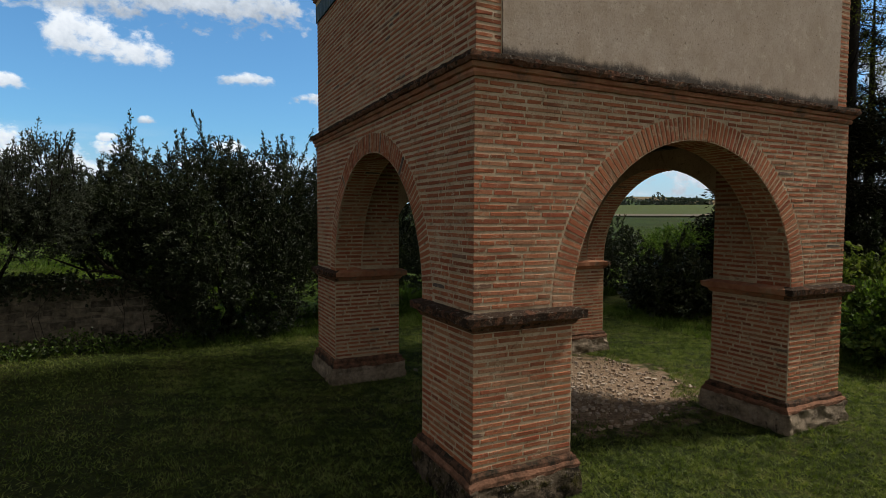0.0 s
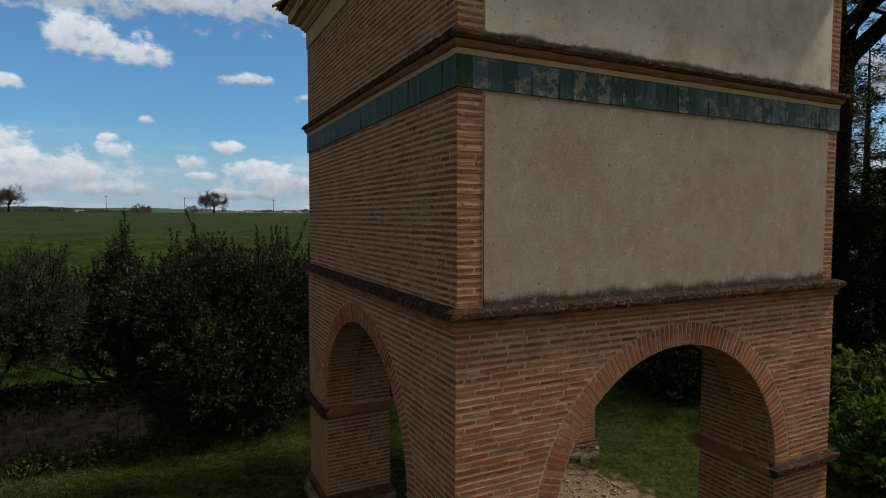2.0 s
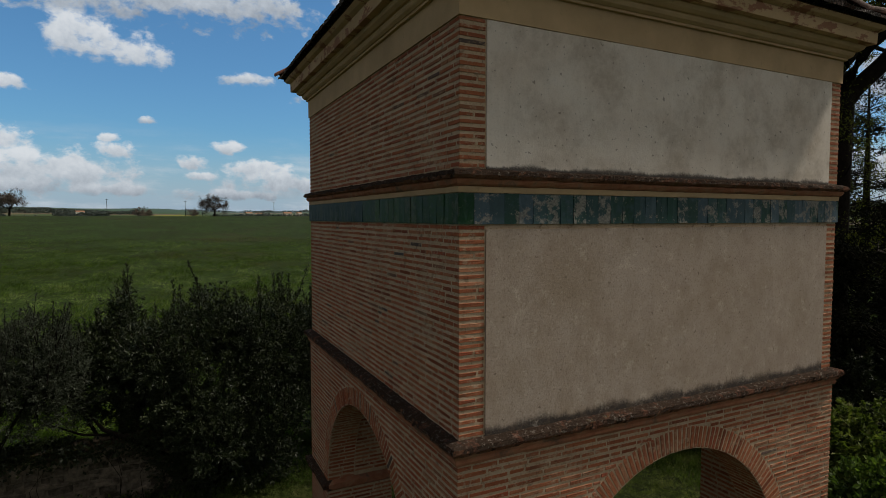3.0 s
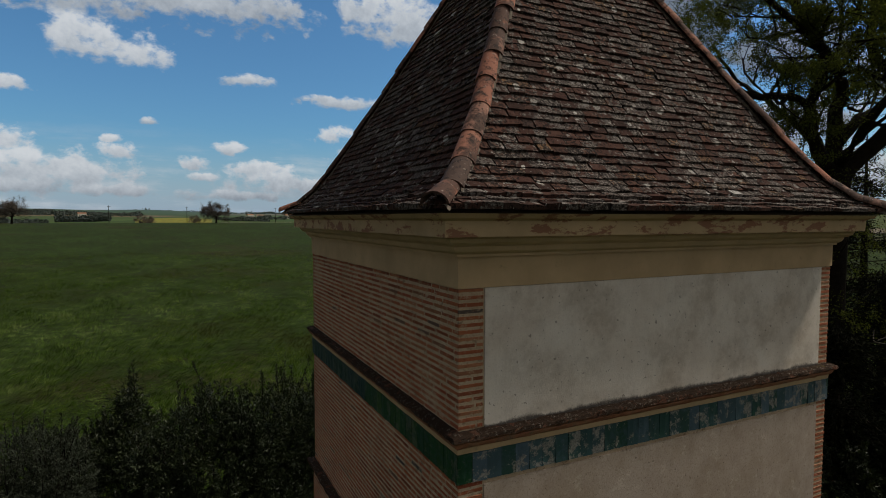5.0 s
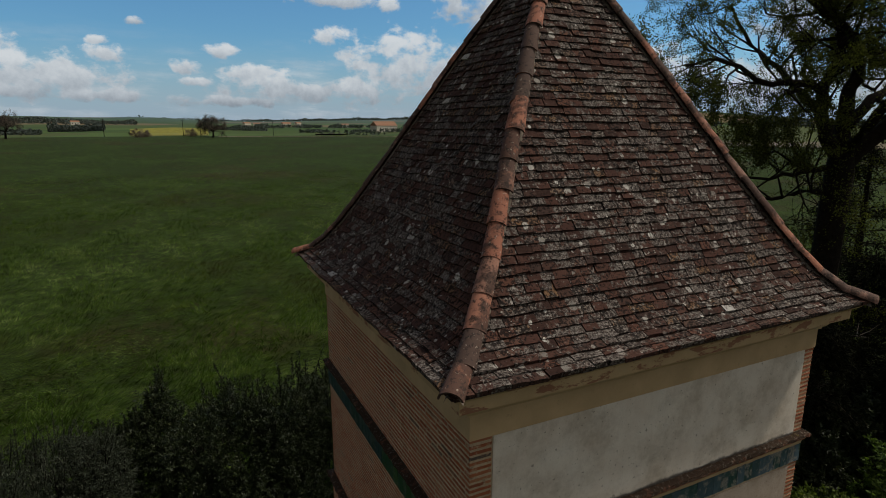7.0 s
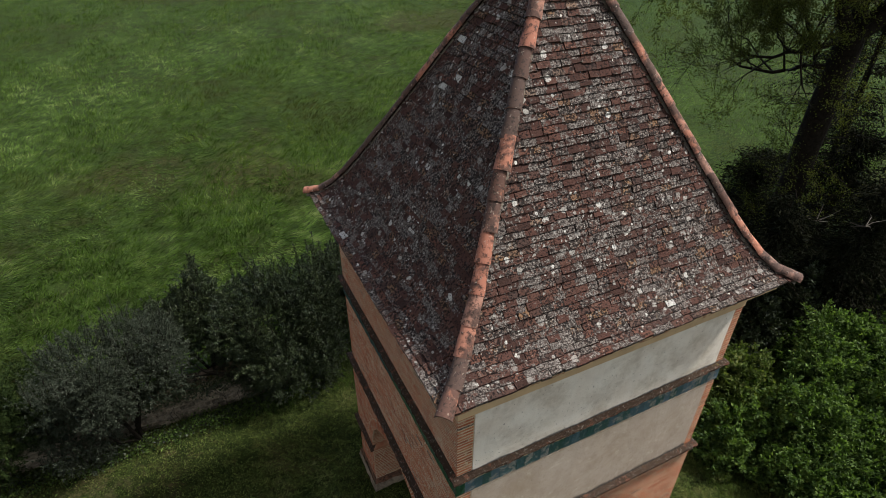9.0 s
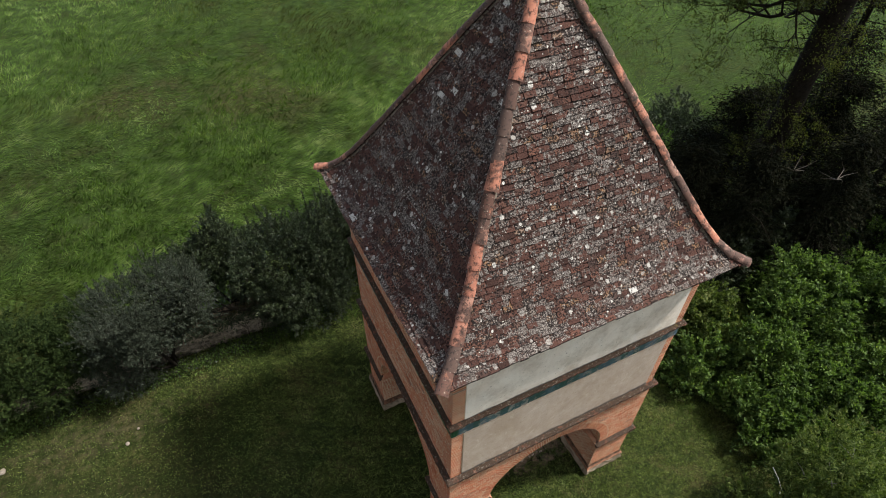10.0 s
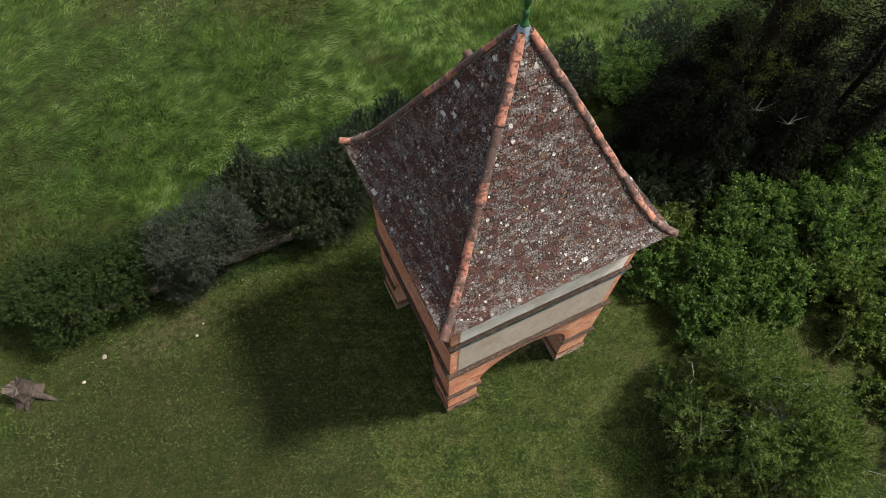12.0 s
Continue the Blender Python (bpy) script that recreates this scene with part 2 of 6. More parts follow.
def weathered_ledge():
    """Brick mouldings blackened by moss and lichen on their upper side."""
    m, n = material("weathered_ledge")
    geo = n.node("ShaderNodeNewGeometry")
    p = geo.outputs["Position"]
    up = n.node("ShaderNodeSeparateXYZ", {0: geo.outputs["Normal"]}).outputs[2]
    base = n.ramp(n.noise(p, 4.0, 5.0, 0.65), [(0.3, (0.16, 0.08, 0.05)), (0.55, (0.26, 0.13, 0.085)), (0.75, (0.34, 0.22, 0.15))])
    crust = n.step(n.math("ADD", n.noise(p, 9.0, 8.0, 0.75), n.math("MULTIPLY", up, 0.25)), 0.36, 0.50)
    col = n.mix(n.math("MULTIPLY", crust, 0.9), base, (0.026, 0.022, 0.018))
    col = n.mix(n.math("MULTIPLY", n.step(n.noise(p, 24.0, 6.0, 0.8), 0.55, 0.63), 0.8), col, (0.25, 0.225, 0.20))
    col = n.mix(n.math("MULTIPLY", n.step(n.noise(p, 7.0, 5.0, 0.7), 0.54, 0.64), 0.6), col, (0.17, 0.075, 0.05))
    col = n.mix(n.math("MULTIPLY", n.step(n.noise(p, 3.1, 6.0, 0.75), 0.62, 0.72), 0.7), col, (0.15, 0.125, 0.03))
    finish(n, col, 0.97, n.noise(p, 32.0, 8.0, 0.8), 1.0, 0.03, spec=0.05)
    return m


def moulded_brick():
    m, n = material("moulded_red_brick")
    p, r = spot(n)
    col = n.ramp(n.noise(p, 6.0, 5.0, 0.6), [(0.3, (0.30, 0.12, 0.07)), (0.5, (0.40, 0.18, 0.105)), (0.72, (0.45, 0.28, 0.18))])
    col = n.mix(n.math("MULTIPLY", n.step(n.noise(p, 3.0, 6.0, 0.7), 0.5, 0.68), 0.75), col, (0.08, 0.062, 0.05))
    finish(n, col, 0.92, n.noise(p, 60.0, 6.0, 0.7), 0.6, 0.01, spec=0.25)
    return m


def painted_stucco(name="cream_stucco", tone=(0.57, 0.41, 0.245)):
    m, n = material(name)
    p, r = spot(n)
    a = tuple(c * 0.86 for c in tone)
    b = tuple(min(1, c * 1.12) for c in tone)
    col = n.ramp(n.noise(p, 2.0, 5.0, 0.6), [(0.3, a), (0.7, b)])
    worn = n.step(n.noise(n.vmath("MULTIPLY", p, (1, 1, 2.6)), 3.2, 5.0, 0.65), 0.52, 0.58)
    high = n.step(n.node("ShaderNodeSeparateXYZ", {0: p}).outputs[2], 8.59, 8.62)
    col = n.mix(n.math("MULTIPLY", n.math("MULTIPLY", worn, high), 0.8), col, (0.27, 0.105, 0.07))
    col = n.mix(n.math("MULTIPLY", n.step(n.noise(p, 9.0, 6.0, 0.7), 0.6, 0.75), 0.35), col, (0.2, 0.16, 0.11))
    finish(n, col, 0.85, n.noise(p, 50.0, 6.0, 0.65), 0.3, 0.006, spec=0.25)
    return m


def glazed_material(name, stops, chipped=0.5):
    m, n = material(name)
    p, r = spot(n)
    r3 = n.math("FRACT", n.math("MULTIPLY", r, 23.7))
    run = n.math("ADD", n.math("MULTIPLY", n.noise(p, 9.0, 5.0, 0.65), 0.8), n.math("MULTIPLY", r3, 0.25))
    col = n.mix(n.math("MULTIPLY", n.step(run, 0.44, 0.62), 0.8), n.ramp(r, stops), n.ramp(r3, stops))
    col = n.mix(n.math("MULTIPLY", n.step(n.noise(p, 14.0, 5.0, 0.65), 0.4, 0.7), 0.5), col, (0.05, 0.09, 0.10))
    bare = n.step(n.math("ADD", n.noise(p, 8.0, 7.0, 0.75), n.math("MULTIPLY", n.math("SUBTRACT", r, 0.5), 0.12)), 0.53, 0.57)
    bare = n.math("MULTIPLY", bare, chipped)
    col = n.mix(bare, col, n.ramp(n.noise(p, 40.0, 5.0, 0.7), [(0.35, (0.16, 0.15, 0.14)), (0.6, (0.42, 0.40, 0.36))]))
    rough = n.math("MULTIPLY_ADD", bare, 0.4, 0.5)
    finish(n, col, rough, n.noise(p, 30.0, 4.0, 0.6), 0.25, 0.006, spec=0.15)
    return m


def roof_tile_material():
    """Purplish brown plain tiles, each with its own share of grey lichen, black pits and white rosettes."""
    m, n = material("old_flat_roof_tile")
    p, r = spot(n)
    r2 = n.math("FRACT", n.math("MULTIPLY", r, 17.3))
    col = n.ramp(r, [(0.0, (0.038, 0.021, 0.018)), (0.22, (0.070, 0.035, 0.029)), (0.45, (0.086, 0.044, 0.035)), (0.6, (0.055, 0.035, 0.031)),
                     (0.78, (0.115, 0.054, 0.040)), (0.90, (0.092, 0.063, 0.053)), (0.965, (0.20, 0.112, 0.062)), (1.0, (0.15, 0.12, 0.11))])
    patchy = n.noise(p, 1.1, 4.0, 0.6)
    crust = n.noise(p, 17.0, 4.0, 0.62)
    share = n.math("ADD", crust, n.math("ADD", n.math("MULTIPLY", n.math("SUBTRACT", r2, 0.5), 0.36), n.math("MULTIPLY", n.math("SUBTRACT", patchy, 0.5), 0.42)))
    tone = n.ramp(n.noise(p, 44.0, 3.0, 0.6), [(0.36, (0.035, 0.029, 0.027)), (0.5, (0.11, 0.096, 0.090)), (0.62, (0.26, 0.24, 0.225))])
    col = n.mix(n.math("MULTIPLY", n.step(share, 0.47, 0.58), 0.85), col, tone)
    pits = n.noise(n.vmath("ADD", p, (5, 2, 9)), 26.0, 4.0, 0.65)
    col = n.mix(n.math("MULTIPLY", n.step(n.math("ADD", pits, n.math("MULTIPLY", n.math("SUBTRACT", r, 0.5), 0.12)), 0.505, 0.57), 0.92), col, (0.013, 0.010, 0.010))
    moss = n.noise(n.vmath("ADD", p, (1, 8, 3)), 3.0, 7.0, 0.75)
    col = n.mix(n.math("MULTIPLY", n.step(moss, 0.6, 0.68), 0.75), col, (0.018, 0.015, 0.012))
    # pale lichen: round rosettes, and a few tiles crusted all over
    for scale, part_of, size, shift in ((6.5, 0.84, 0.46, 0.0), (13.0, 0.84, 0.42, 3.0), (26.0, 0.90, 0.38, 8.0)):
        q = n.vmath("ADD", p, n.vmath("MULTIPLY", n.noise(n.vmath("ADD", p, (shift, 0, 0)), scale * 2.2, 2.0, 0.5, out=1), (0.35 / scale, 0.35 / scale, 0.35 / scale)))
        vor = n.node("ShaderNodeTexVoronoi", {"Vector": q, "Scale": scale})
        pick = n.node("ShaderNodeSeparateColor", {0: vor.outputs["Color"]})
        here = n.math("GREATER_THAN", n.math("ADD", pick.outputs[0], n.math("MULTIPLY", n.math("SUBTRACT", patchy, 0.5), 1.5)), part_of)
        size_here = n.math("MULTIPLY_ADD", pick.outputs[1], size * 0.7, size * 0.3)
        disc = n.step(n.math("SUBTRACT", vor.outputs["Distance"], size_here), 0.0, -0.06)
        tint = n.ramp(pick.outputs[2], [(0.0, (0.20, 0.185, 0.175)), (0.6, (0.34, 0.32, 0.30)), (1.0, (0.60, 0.585, 0.56))])
        holes = n.step(n.noise(p, 60.0, 3.0, 0.6), 0.36, 0.46)
        col = n.mix(n.math("MULTIPLY", n.math("MULTIPLY", n.math("MULTIPLY", here, disc), holes), 0.85), col, tint)
    all_over = n.math("MULTIPLY", n.math("GREATER_THAN", n.math("MULTIPLY_ADD", n.math("SUBTRACT", patchy, 0.5), 0.08, r2), 0.998), n.step(n.noise(p, 30.0, 5.0, 0.7), 0.40, 0.48))
    col = n.mix(n.math("MULTIPLY", all_over, 0.85), col, (0.50, 0.485, 0.47))
    finish(n, col, 0.95, n.math("ADD", crust, n.math("MULTIPLY", pits, -0.8)), 1.0, 0.02, spec=0.1)
    return m


def hip_tile_material():
    m, n = material("terracotta_hip_tile")
    p, r = spot(n)
    col = n.ramp(r, [(0.0, (0.31, 0.125, 0.085)), (0.2, (0.40, 0.165, 0.11)), (0.4, (0.30, 0.175, 0.14)), (0.6, (0.34, 0.135, 0.085)), (0.75, (0.26, 0.17, 0.14)), (0.9, (0.36, 0.19, 0.145)), (1.0, (0.22, 0.10, 0.07))])
    col = n.mix(n.math("MULTIPLY", n.step(n.math("ADD", n.noise(p, 4.0, 5.0, 0.65), n.math("MULTIPLY", r, 0.34)), 0.50, 0.66), 0.85), col, (0.05, 0.032, 0.028))
    col = n.mix(n.math("MULTIPLY", n.step(n.noise(p, 13.0, 6.0, 0.75), 0.52, 0.60), 0.8), col, (0.022, 0.016, 0.014))
    col = n.mix(n.math("MULTIPLY", n.step(n.noise(p, 21.0, 6.0, 0.72), 0.6, 0.67), 0.75), col, (0.50, 0.41, 0.35))
    finish(n, col, 0.85, n.noise(p, 50.0, 6.0, 0.7), 0.5, 0.01, spec=0.3)
    return m


def plinth_stone(name, low, high, mossy):
    """Rough stone with black crust, moss cushions and pale lichen; a smaller mossy gives more moss."""
    m, n = material(name)
    p, r = spot(n)
    col = n.ramp(n.noise(p, 5.0, 6.0, 0.7), [(0.32, low), (0.68, high)])
    col = n.mix(n.math("MULTIPLY", n.step(n.noise(n.vmath("ADD", p, (2, 7, 1)), 4.0, 6.0, 0.75), mossy + 0.04, mossy + 0.14), 0.9), col, (0.016, 0.014, 0.011))
    moss = n.step(n.noise(n.vmath("ADD", p, (8, 1, 4)), 6.5, 5.0, 0.7), mossy + 0.06, mossy + 0.16)
    col = n.mix(n.math("MULTIPLY", moss, 0.85), col, n.ramp(n.noise(p, 40.0, 4.0, 0.6), [(0.35, (0.020, 0.022, 0.006)), (0.6, (0.075, 0.066, 0.018))]))
    col = n.mix(n.math("MULTIPLY", n.step(n.noise(p, 17.0, 6.0, 0.75), 0.58, 0.66), 0.75), col, (0.36, 0.32, 0.27))
    rough = n.math("ADD", n.noise(p, 14.0, 8.0, 0.75), n.math("MULTIPLY", moss, 0.4))
    finish(n, col, 0.97, rough, 1.0, 0.05, spec=0.1)
    return m


def simple_material(name, c1, c2, scale=5.0, rough=0.9, bump=0.5, metal=0.0, fine=60.0, dist=0.01, spec=0.3):
    m, n = material(name)
    p, r = spot(n)
    f = n.math("ADD", n.math("MULTIPLY", n.noise(p, scale, 6.0, 0.65), 0.75), n.math("MULTIPLY", r, 0.25))
    col = n.ramp(f, [(0.35, c1), (0.72, c2)])
    finish(n, col, rough, n.noise(p, fine, 6.0, 0.7), bump, dist, metal, spec)
    return m


def leaf_material(name, stops, transmit=0.25, rough=0.5, spec=0.5, drift=0.3, scale=0.9, patch=None, tuft=0.0):
    m, n = material(name)
    p, r = spot(n)
    spread = n.step(n.noise(p, scale, 5.0, 0.65), 0.3, 0.7)
    f = n.math("ADD", n.math("MULTIPLY", r, 1.0 - drift), n.math("MULTIPLY", spread, drift))
    if tuft:
        lump = n.math("ADD", n.math("MULTIPLY", n.noise(p, tuft, 2.0, 0.6), 0.6), n.math("MULTIPLY", n.noise(p, tuft * 0.22, 3.0, 0.6), 0.4))
        f = n.math("ADD", n.math("MULTIPLY", f, 0.3), n.math("MULTIPLY", n.step(lump, 0.38, 0.62), 0.7))
    col = n.ramp(f, stops)
    if patch is not None:
        col = n.mix(n.math("MULTIPLY", n.step(n.noise(p, 0.045, 5.0, 0.62), 0.50, 0.60), 0.7), col, patch)
    finish(n, col, rough, transmit=transmit, spec=spec)
    return m


def ground_material():
    """Mown lawn round the tower, a rough meadow behind the hedge, farmland far off."""
    m, n = material("ground")
    p = n.node("ShaderNodeNewGeometry").outputs["Position"]
    sep = n.node("ShaderNodeSeparateXYZ", {0: p})
    flat = n.node("ShaderNodeCombineXYZ", {0: sep.outputs[0], 1: sep.outputs[1], 2: 0.0}).outputs[0]
    # lawn
    a = n.noise(flat, 0.5, 4.0, 0.6)
    b = n.noise(flat, 4.5, 3.0, 0.6)
    c = n.noise(flat, 24.0, 2.0, 0.6)
    lawn = n.ramp(n.math("ADD", n.math("MULTIPLY", a, 0.6), n.math("MULTIPLY", b, 0.4)),
                  [(0.36, (0.014, 0.023, 0.005)), (0.46, (0.024, 0.035, 0.008)), (0.55, (0.036, 0.043, 0.011)), (0.62, (0.060, 0.052, 0.020)), (0.70, (0.085, 0.066, 0.032))])
    tuft = n.noise(n.vmath("ADD", flat, (4, 9, 0)), 8.0, 3.0, 0.6)
    fleck = n.noise(n.vmath("ADD", flat, (11, 5, 0)), 15.0, 2.0, 0.5)
    lawn = n.mix(n.math("MULTIPLY", n.step(tuft, 0.48, 0.6), 0.8), lawn, (0.009, 0.014, 0.003))
    lawn = n.mix(n.math("MULTIPLY", n.step(fleck, 0.52, 0.64), 0.7), lawn, (0.070, 0.092, 0.022))
    lawn = n.mix(n.math("MULTIPLY", n.step(c, 0.50, 0.62), 0.75), lawn, (0.006, 0.010, 0.002))
    lawn = n.mix(n.math("MULTIPLY", n.math("MULTIPLY", n.step(n.noise(flat, 0.8, 5.0, 0.7), 0.52, 0.62), n.step(fleck, 0.44, 0.56)), 0.45), lawn, (0.075, 0.057, 0.027))
    mottle = n.noise(n.vmath("ADD", flat, (20, 3, 0)), 1.7, 4.0, 0.65)
    lawn = n.mix(n.math("MULTIPLY", n.step(mottle, 0.50, 0.60), 0.65), lawn, (0.008, 0.014, 0.003))
    # west side of the lawn: dimming put into the turf colour, mottled olive and brown
    west = n.vmath("LENGTH", n.vmath("MULTIPLY", n.vmath("SUBTRACT", flat, (-14.0, -2.0, 0)), (0.11, 0.12, 0)), out="Value")
    thin = n.step(n.math("ADD", west, n.math("MULTIPLY", n.math("SUBTRACT", n.noise(flat, 0.45, 6.0, 0.65), 0.5), 1.3)), 1.15, 0.55)
    lawn = n.mix(n.math("MULTIPLY", thin, 0.7), lawn, n.ramp(n.noise(flat, 7.0, 5.0, 0.7), [(0.35, (0.007, 0.010, 0.003)), (0.52, (0.017, 0.020, 0.006)), (0.68, (0.040, 0.033, 0.016))]))
    # bare earth with rubble under the tower and worn earth by the hedge
    under = n.vmath("LENGTH", n.vmath("MULTIPLY", n.vmath("SUBTRACT", flat, (0.6, 0.1, 0)), (1.0, 1.0, 0)), out="Value")
    soil = n.ramp(n.math("ADD", n.math("MULTIPLY", c, 0.6), n.math("MULTIPLY", b, 0.4)), [(0.3, (0.10, 0.066, 0.043)), (0.5, (0.21, 0.148, 0.10)), (0.7, (0.36, 0.275, 0.20))])
    bare = n.step(n.math("ADD", under, n.math("MULTIPLY", n.math("SUBTRACT", b, 0.5), 3.0)), 2.5, 1.7)
    off = n.vmath("LENGTH", n.vmath("MULTIPLY", n.vmath("SUBTRACT", flat, (-11.5, 4.9, 0)), (0.28, 0.9, 0)), out="Value")
    worn = n.math("MULTIPLY", n.step(n.math("ADD", off, n.math("MULTIPLY", n.math("SUBTRACT", n.noise(flat, 2.6, 7.0, 0.75), 0.5), 5.0)), 1.0, 0.1), 0.16)
    col = n.mix(n.math("MULTIPLY", worn, n.step(b, 0.35, 0.6)), lawn, n.mix(0.45, soil, (0.06, 0.045, 0.025)))
    col = n.mix(bare, col, soil)
    # meadow
    dist = n.vmath("LENGTH", flat, out="Value")
    md = n.ramp(n.math("ADD", n.math("MULTIPLY", n.noise(flat, 0.07, 4.0, 0.6), 0.5), n.math("MULTIPLY", n.noise(flat, 0.6, 3.0, 0.6), 0.5)),
                [(0.36, (0.026, 0.028, 0.009)), (0.48, (0.022, 0.038, 0.007)), (0.58, (0.036, 0.062, 0.011)), (0.70, (0.060, 0.080, 0.020))])
    red = n.step(n.noise(n.vmath("ADD", flat, (40, 0, 0)), 0.03, 6.0, 0.65), 0.53, 0.62)
    md = n.mix(n.math("MULTIPLY", red, 0.7), md, (0.040, 0.029, 0.014))
    lay = n.vmath("MULTIPLY", n.vmath("ADD", flat, n.vmath("MULTIPLY", n.noise(flat, 0.35, 2.0, 0.5, out=1), (2.5, 2.5, 0))), (1.0, 2.1, 0))
    md = n.mix(n.math("MULTIPLY", n.step(n.noise(lay, 1.7, 3.0, 0.6), 0.49, 0.62), 0.7), md, (0.010, 0.017, 0.004))
    md = n.mix(n.math("MULTIPLY", n.step(n.noise(lay, 6.0, 3.0, 0.6), 0.5, 0.6), 0.7), md, (0.008, 0.014, 0.003))
    md = n.mix(n.math("MULTIPLY", n.step(n.noise(n.vmath("ADD", lay, (7, 3, 0)), 9.0, 2.0, 0.5), 0.54, 0.64), 0.55), md, (0.075, 0.105, 0.026))
    in_field = n.step(n.math("ADD", sep.outputs[1], n.math("MULTIPLY", n.math("SUBTRACT", b, 0.5), 1.5)), 7.6, 8.4)
    col = n.mix(in_field, col, md)
    # farmland beyond the brow
    vor = n.node("ShaderNodeTexVoronoi", {"Vector": n.vmath("ADD", flat, n.vmath("MULTIPLY", n.noise(flat, 0.004, 2.0, 0.5, out=1), (120, 120, 0))), "Scale": 0.0045})
    cell = n.node("ShaderNodeSeparateColor", {0: vor.outputs["Color"]}).outputs[0]
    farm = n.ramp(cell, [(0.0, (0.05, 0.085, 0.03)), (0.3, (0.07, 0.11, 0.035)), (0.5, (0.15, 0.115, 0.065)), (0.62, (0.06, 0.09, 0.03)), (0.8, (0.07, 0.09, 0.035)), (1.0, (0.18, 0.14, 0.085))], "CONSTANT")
    # distance haze is put into the farmland colour as a blue-grey fade
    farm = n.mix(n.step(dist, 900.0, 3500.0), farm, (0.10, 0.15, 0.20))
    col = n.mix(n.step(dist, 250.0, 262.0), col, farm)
    bump = n.math("ADD", n.math("MULTIPLY", c, 0.6), b)
    finish(n, col, 0.95, bump, 0.8, 0.06, spec=0.08)
    return m


BRICK = brick_material("handmade_brick")
MORTAR = mortar_material()
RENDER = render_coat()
LEDGE = weathered_ledge()
MOULD = moulded_brick()
STUCCO = painted_stucco()
ROOF_TILE = roof_tile_material()
HIP_TILE = hip_tile_material()
GLAZE_BLUE = glazed_material("blue_green_glaze", [(0.0, (0.035, 0.085, 0.085)), (0.3, (0.070, 0.115, 0.15)), (0.55, (0.10, 0.155, 0.20)), (0.72, (0.035, 0.095, 0.085)), (0.88, (0.014, 0.062, 0.030)), (1.0, (0.07, 0.115, 0.15))], 0.75)
GLAZE_TEAL = glazed_material("dark_teal_glaze", [(0.0, (0.010, 0.040, 0.032)), (0.5, (0.018, 0.052, 0.058)), (1.0, (0.014, 0.05, 0.03))], 0.15)
GLAZE_GREEN = glazed_material("green_glaze", [(0.0, (0.012, 0.055, 0.026)), (0.4, (0.022, 0.085, 0.030)), (0.7, (0.014, 0.055, 0.020)), (1.0, (0.05, 0.12, 0.03))], 0.2)
BOTTLE = glazed_material("bottle_green_glaze", [(0.0, (0.015, 0.075, 0.015)), (1.0, (0.03, 0.10, 0.02))], 0.1)
LEAD = simple_material("lead_sheet", (0.16, 0.22, 0.28), (0.30, 0.37, 0.43), 9.0, 0.5, 0.3, 0.6)
BOARD = simple_material("old_oak_board", (0.05, 0.035, 0.025), (0.12, 0.085, 0.06), 6.0, 0.85)
RUBBLE = simple_material("rubble_stone", (0.15, 0.125, 0.10), (0.38, 0.33, 0.27), 5.0, 0.95, 0.8, dist=0.02)
PLINTH = plinth_stone("mossy_plinth_stone", (0.045, 0.036, 0.026), (0.22, 0.17, 0.125), 0.44)
PALE_PLINTH = plinth_stone("pale_plinth_stone", (0.12, 0.095, 0.07), (0.46, 0.37, 0.285), 0.56)
FOOTING = simple_material("mossy_footing_brick", (0.020, 0.016, 0.010), (0.32, 0.155, 0.098), 9.0, 0.95, 1.0, fine=24.0, dist=0.04)
RAG = simple_material("damp_rubble_stone", (0.07, 0.06, 0.046), (0.40, 0.34, 0.27), 6.0, 0.95, 0.9, dist=0.03)
BEDDING = simple_material("hip_bedding_mortar", (0.07, 0.055, 0.045), (0.26, 0.22, 0.18), 6.0, 0.95, 0.8)
RAPE = simple_material("rape_in_flower", (0.13, 0.13, 0.022), (0.24, 0.22, 0.03), 0.2, 0.9, 0.3)
WHITEWASH = simple_material("whitewashed_wall", (0.55, 0.52, 0.47), (0.72, 0.69, 0.63), 0.6)
FAR_ROOF = simple_material("far_tiled_roof", (0.26, 0.14, 0.09), (0.36, 0.22, 0.15), 0.6)
TRACK = simple_material("dirt_track", (0.26, 0.20, 0.14), (0.38, 0.30, 0.21), 0.3)
PLOUGH = simple_material("ploughed_earth", (0.10, 0.085, 0.05), (0.18, 0.145, 0.09), 0.08)
# haze over the far woods is put into this blue-grey leaf colour
L_FAR = leaf_material("hazed_far_woodland", [(0.15, (0.045, 0.058, 0.060)), (0.55, (0.066, 0.085, 0.082)), (0.9, (0.10, 0.112, 0.10))], 0.1, 0.8, 0.1)
BARK = simple_material("bark", (0.008, 0.0065, 0.005), (0.028, 0.023, 0.018), 7.0, 0.95, 1.0, fine=25.0, dist=0.03, spec=0.08)
DEADWOOD = simple_material("weathered_dead_wood", (0.024, 0.017, 0.013), (0.13, 0.10, 0.08), 9.0, 0.9, 1.0, fine=22.0, dist=0.04)
GROUND = ground_material()
L_LAUREL = leaf_material("laurel_leaf", [(0.1, (0.007, 0.013, 0.005)), (0.5, (0.017, 0.027, 0.009)), (0.8, (0.034, 0.047, 0.016)), (1.0, (0.07, 0.08, 0.034))], 0.10, 0.52, 0.35)
L_YEW = leaf_material("olive_evergreen_leaf", [(0.1, (0.008, 0.015, 0.004)), (0.5, (0.022, 0.036, 0.009)), (0.85, (0.042, 0.060, 0.016)), (1.0, (0.085, 0.07, 0.025))], 0.1, 0.75, 0.1, 0.4, 1.4)
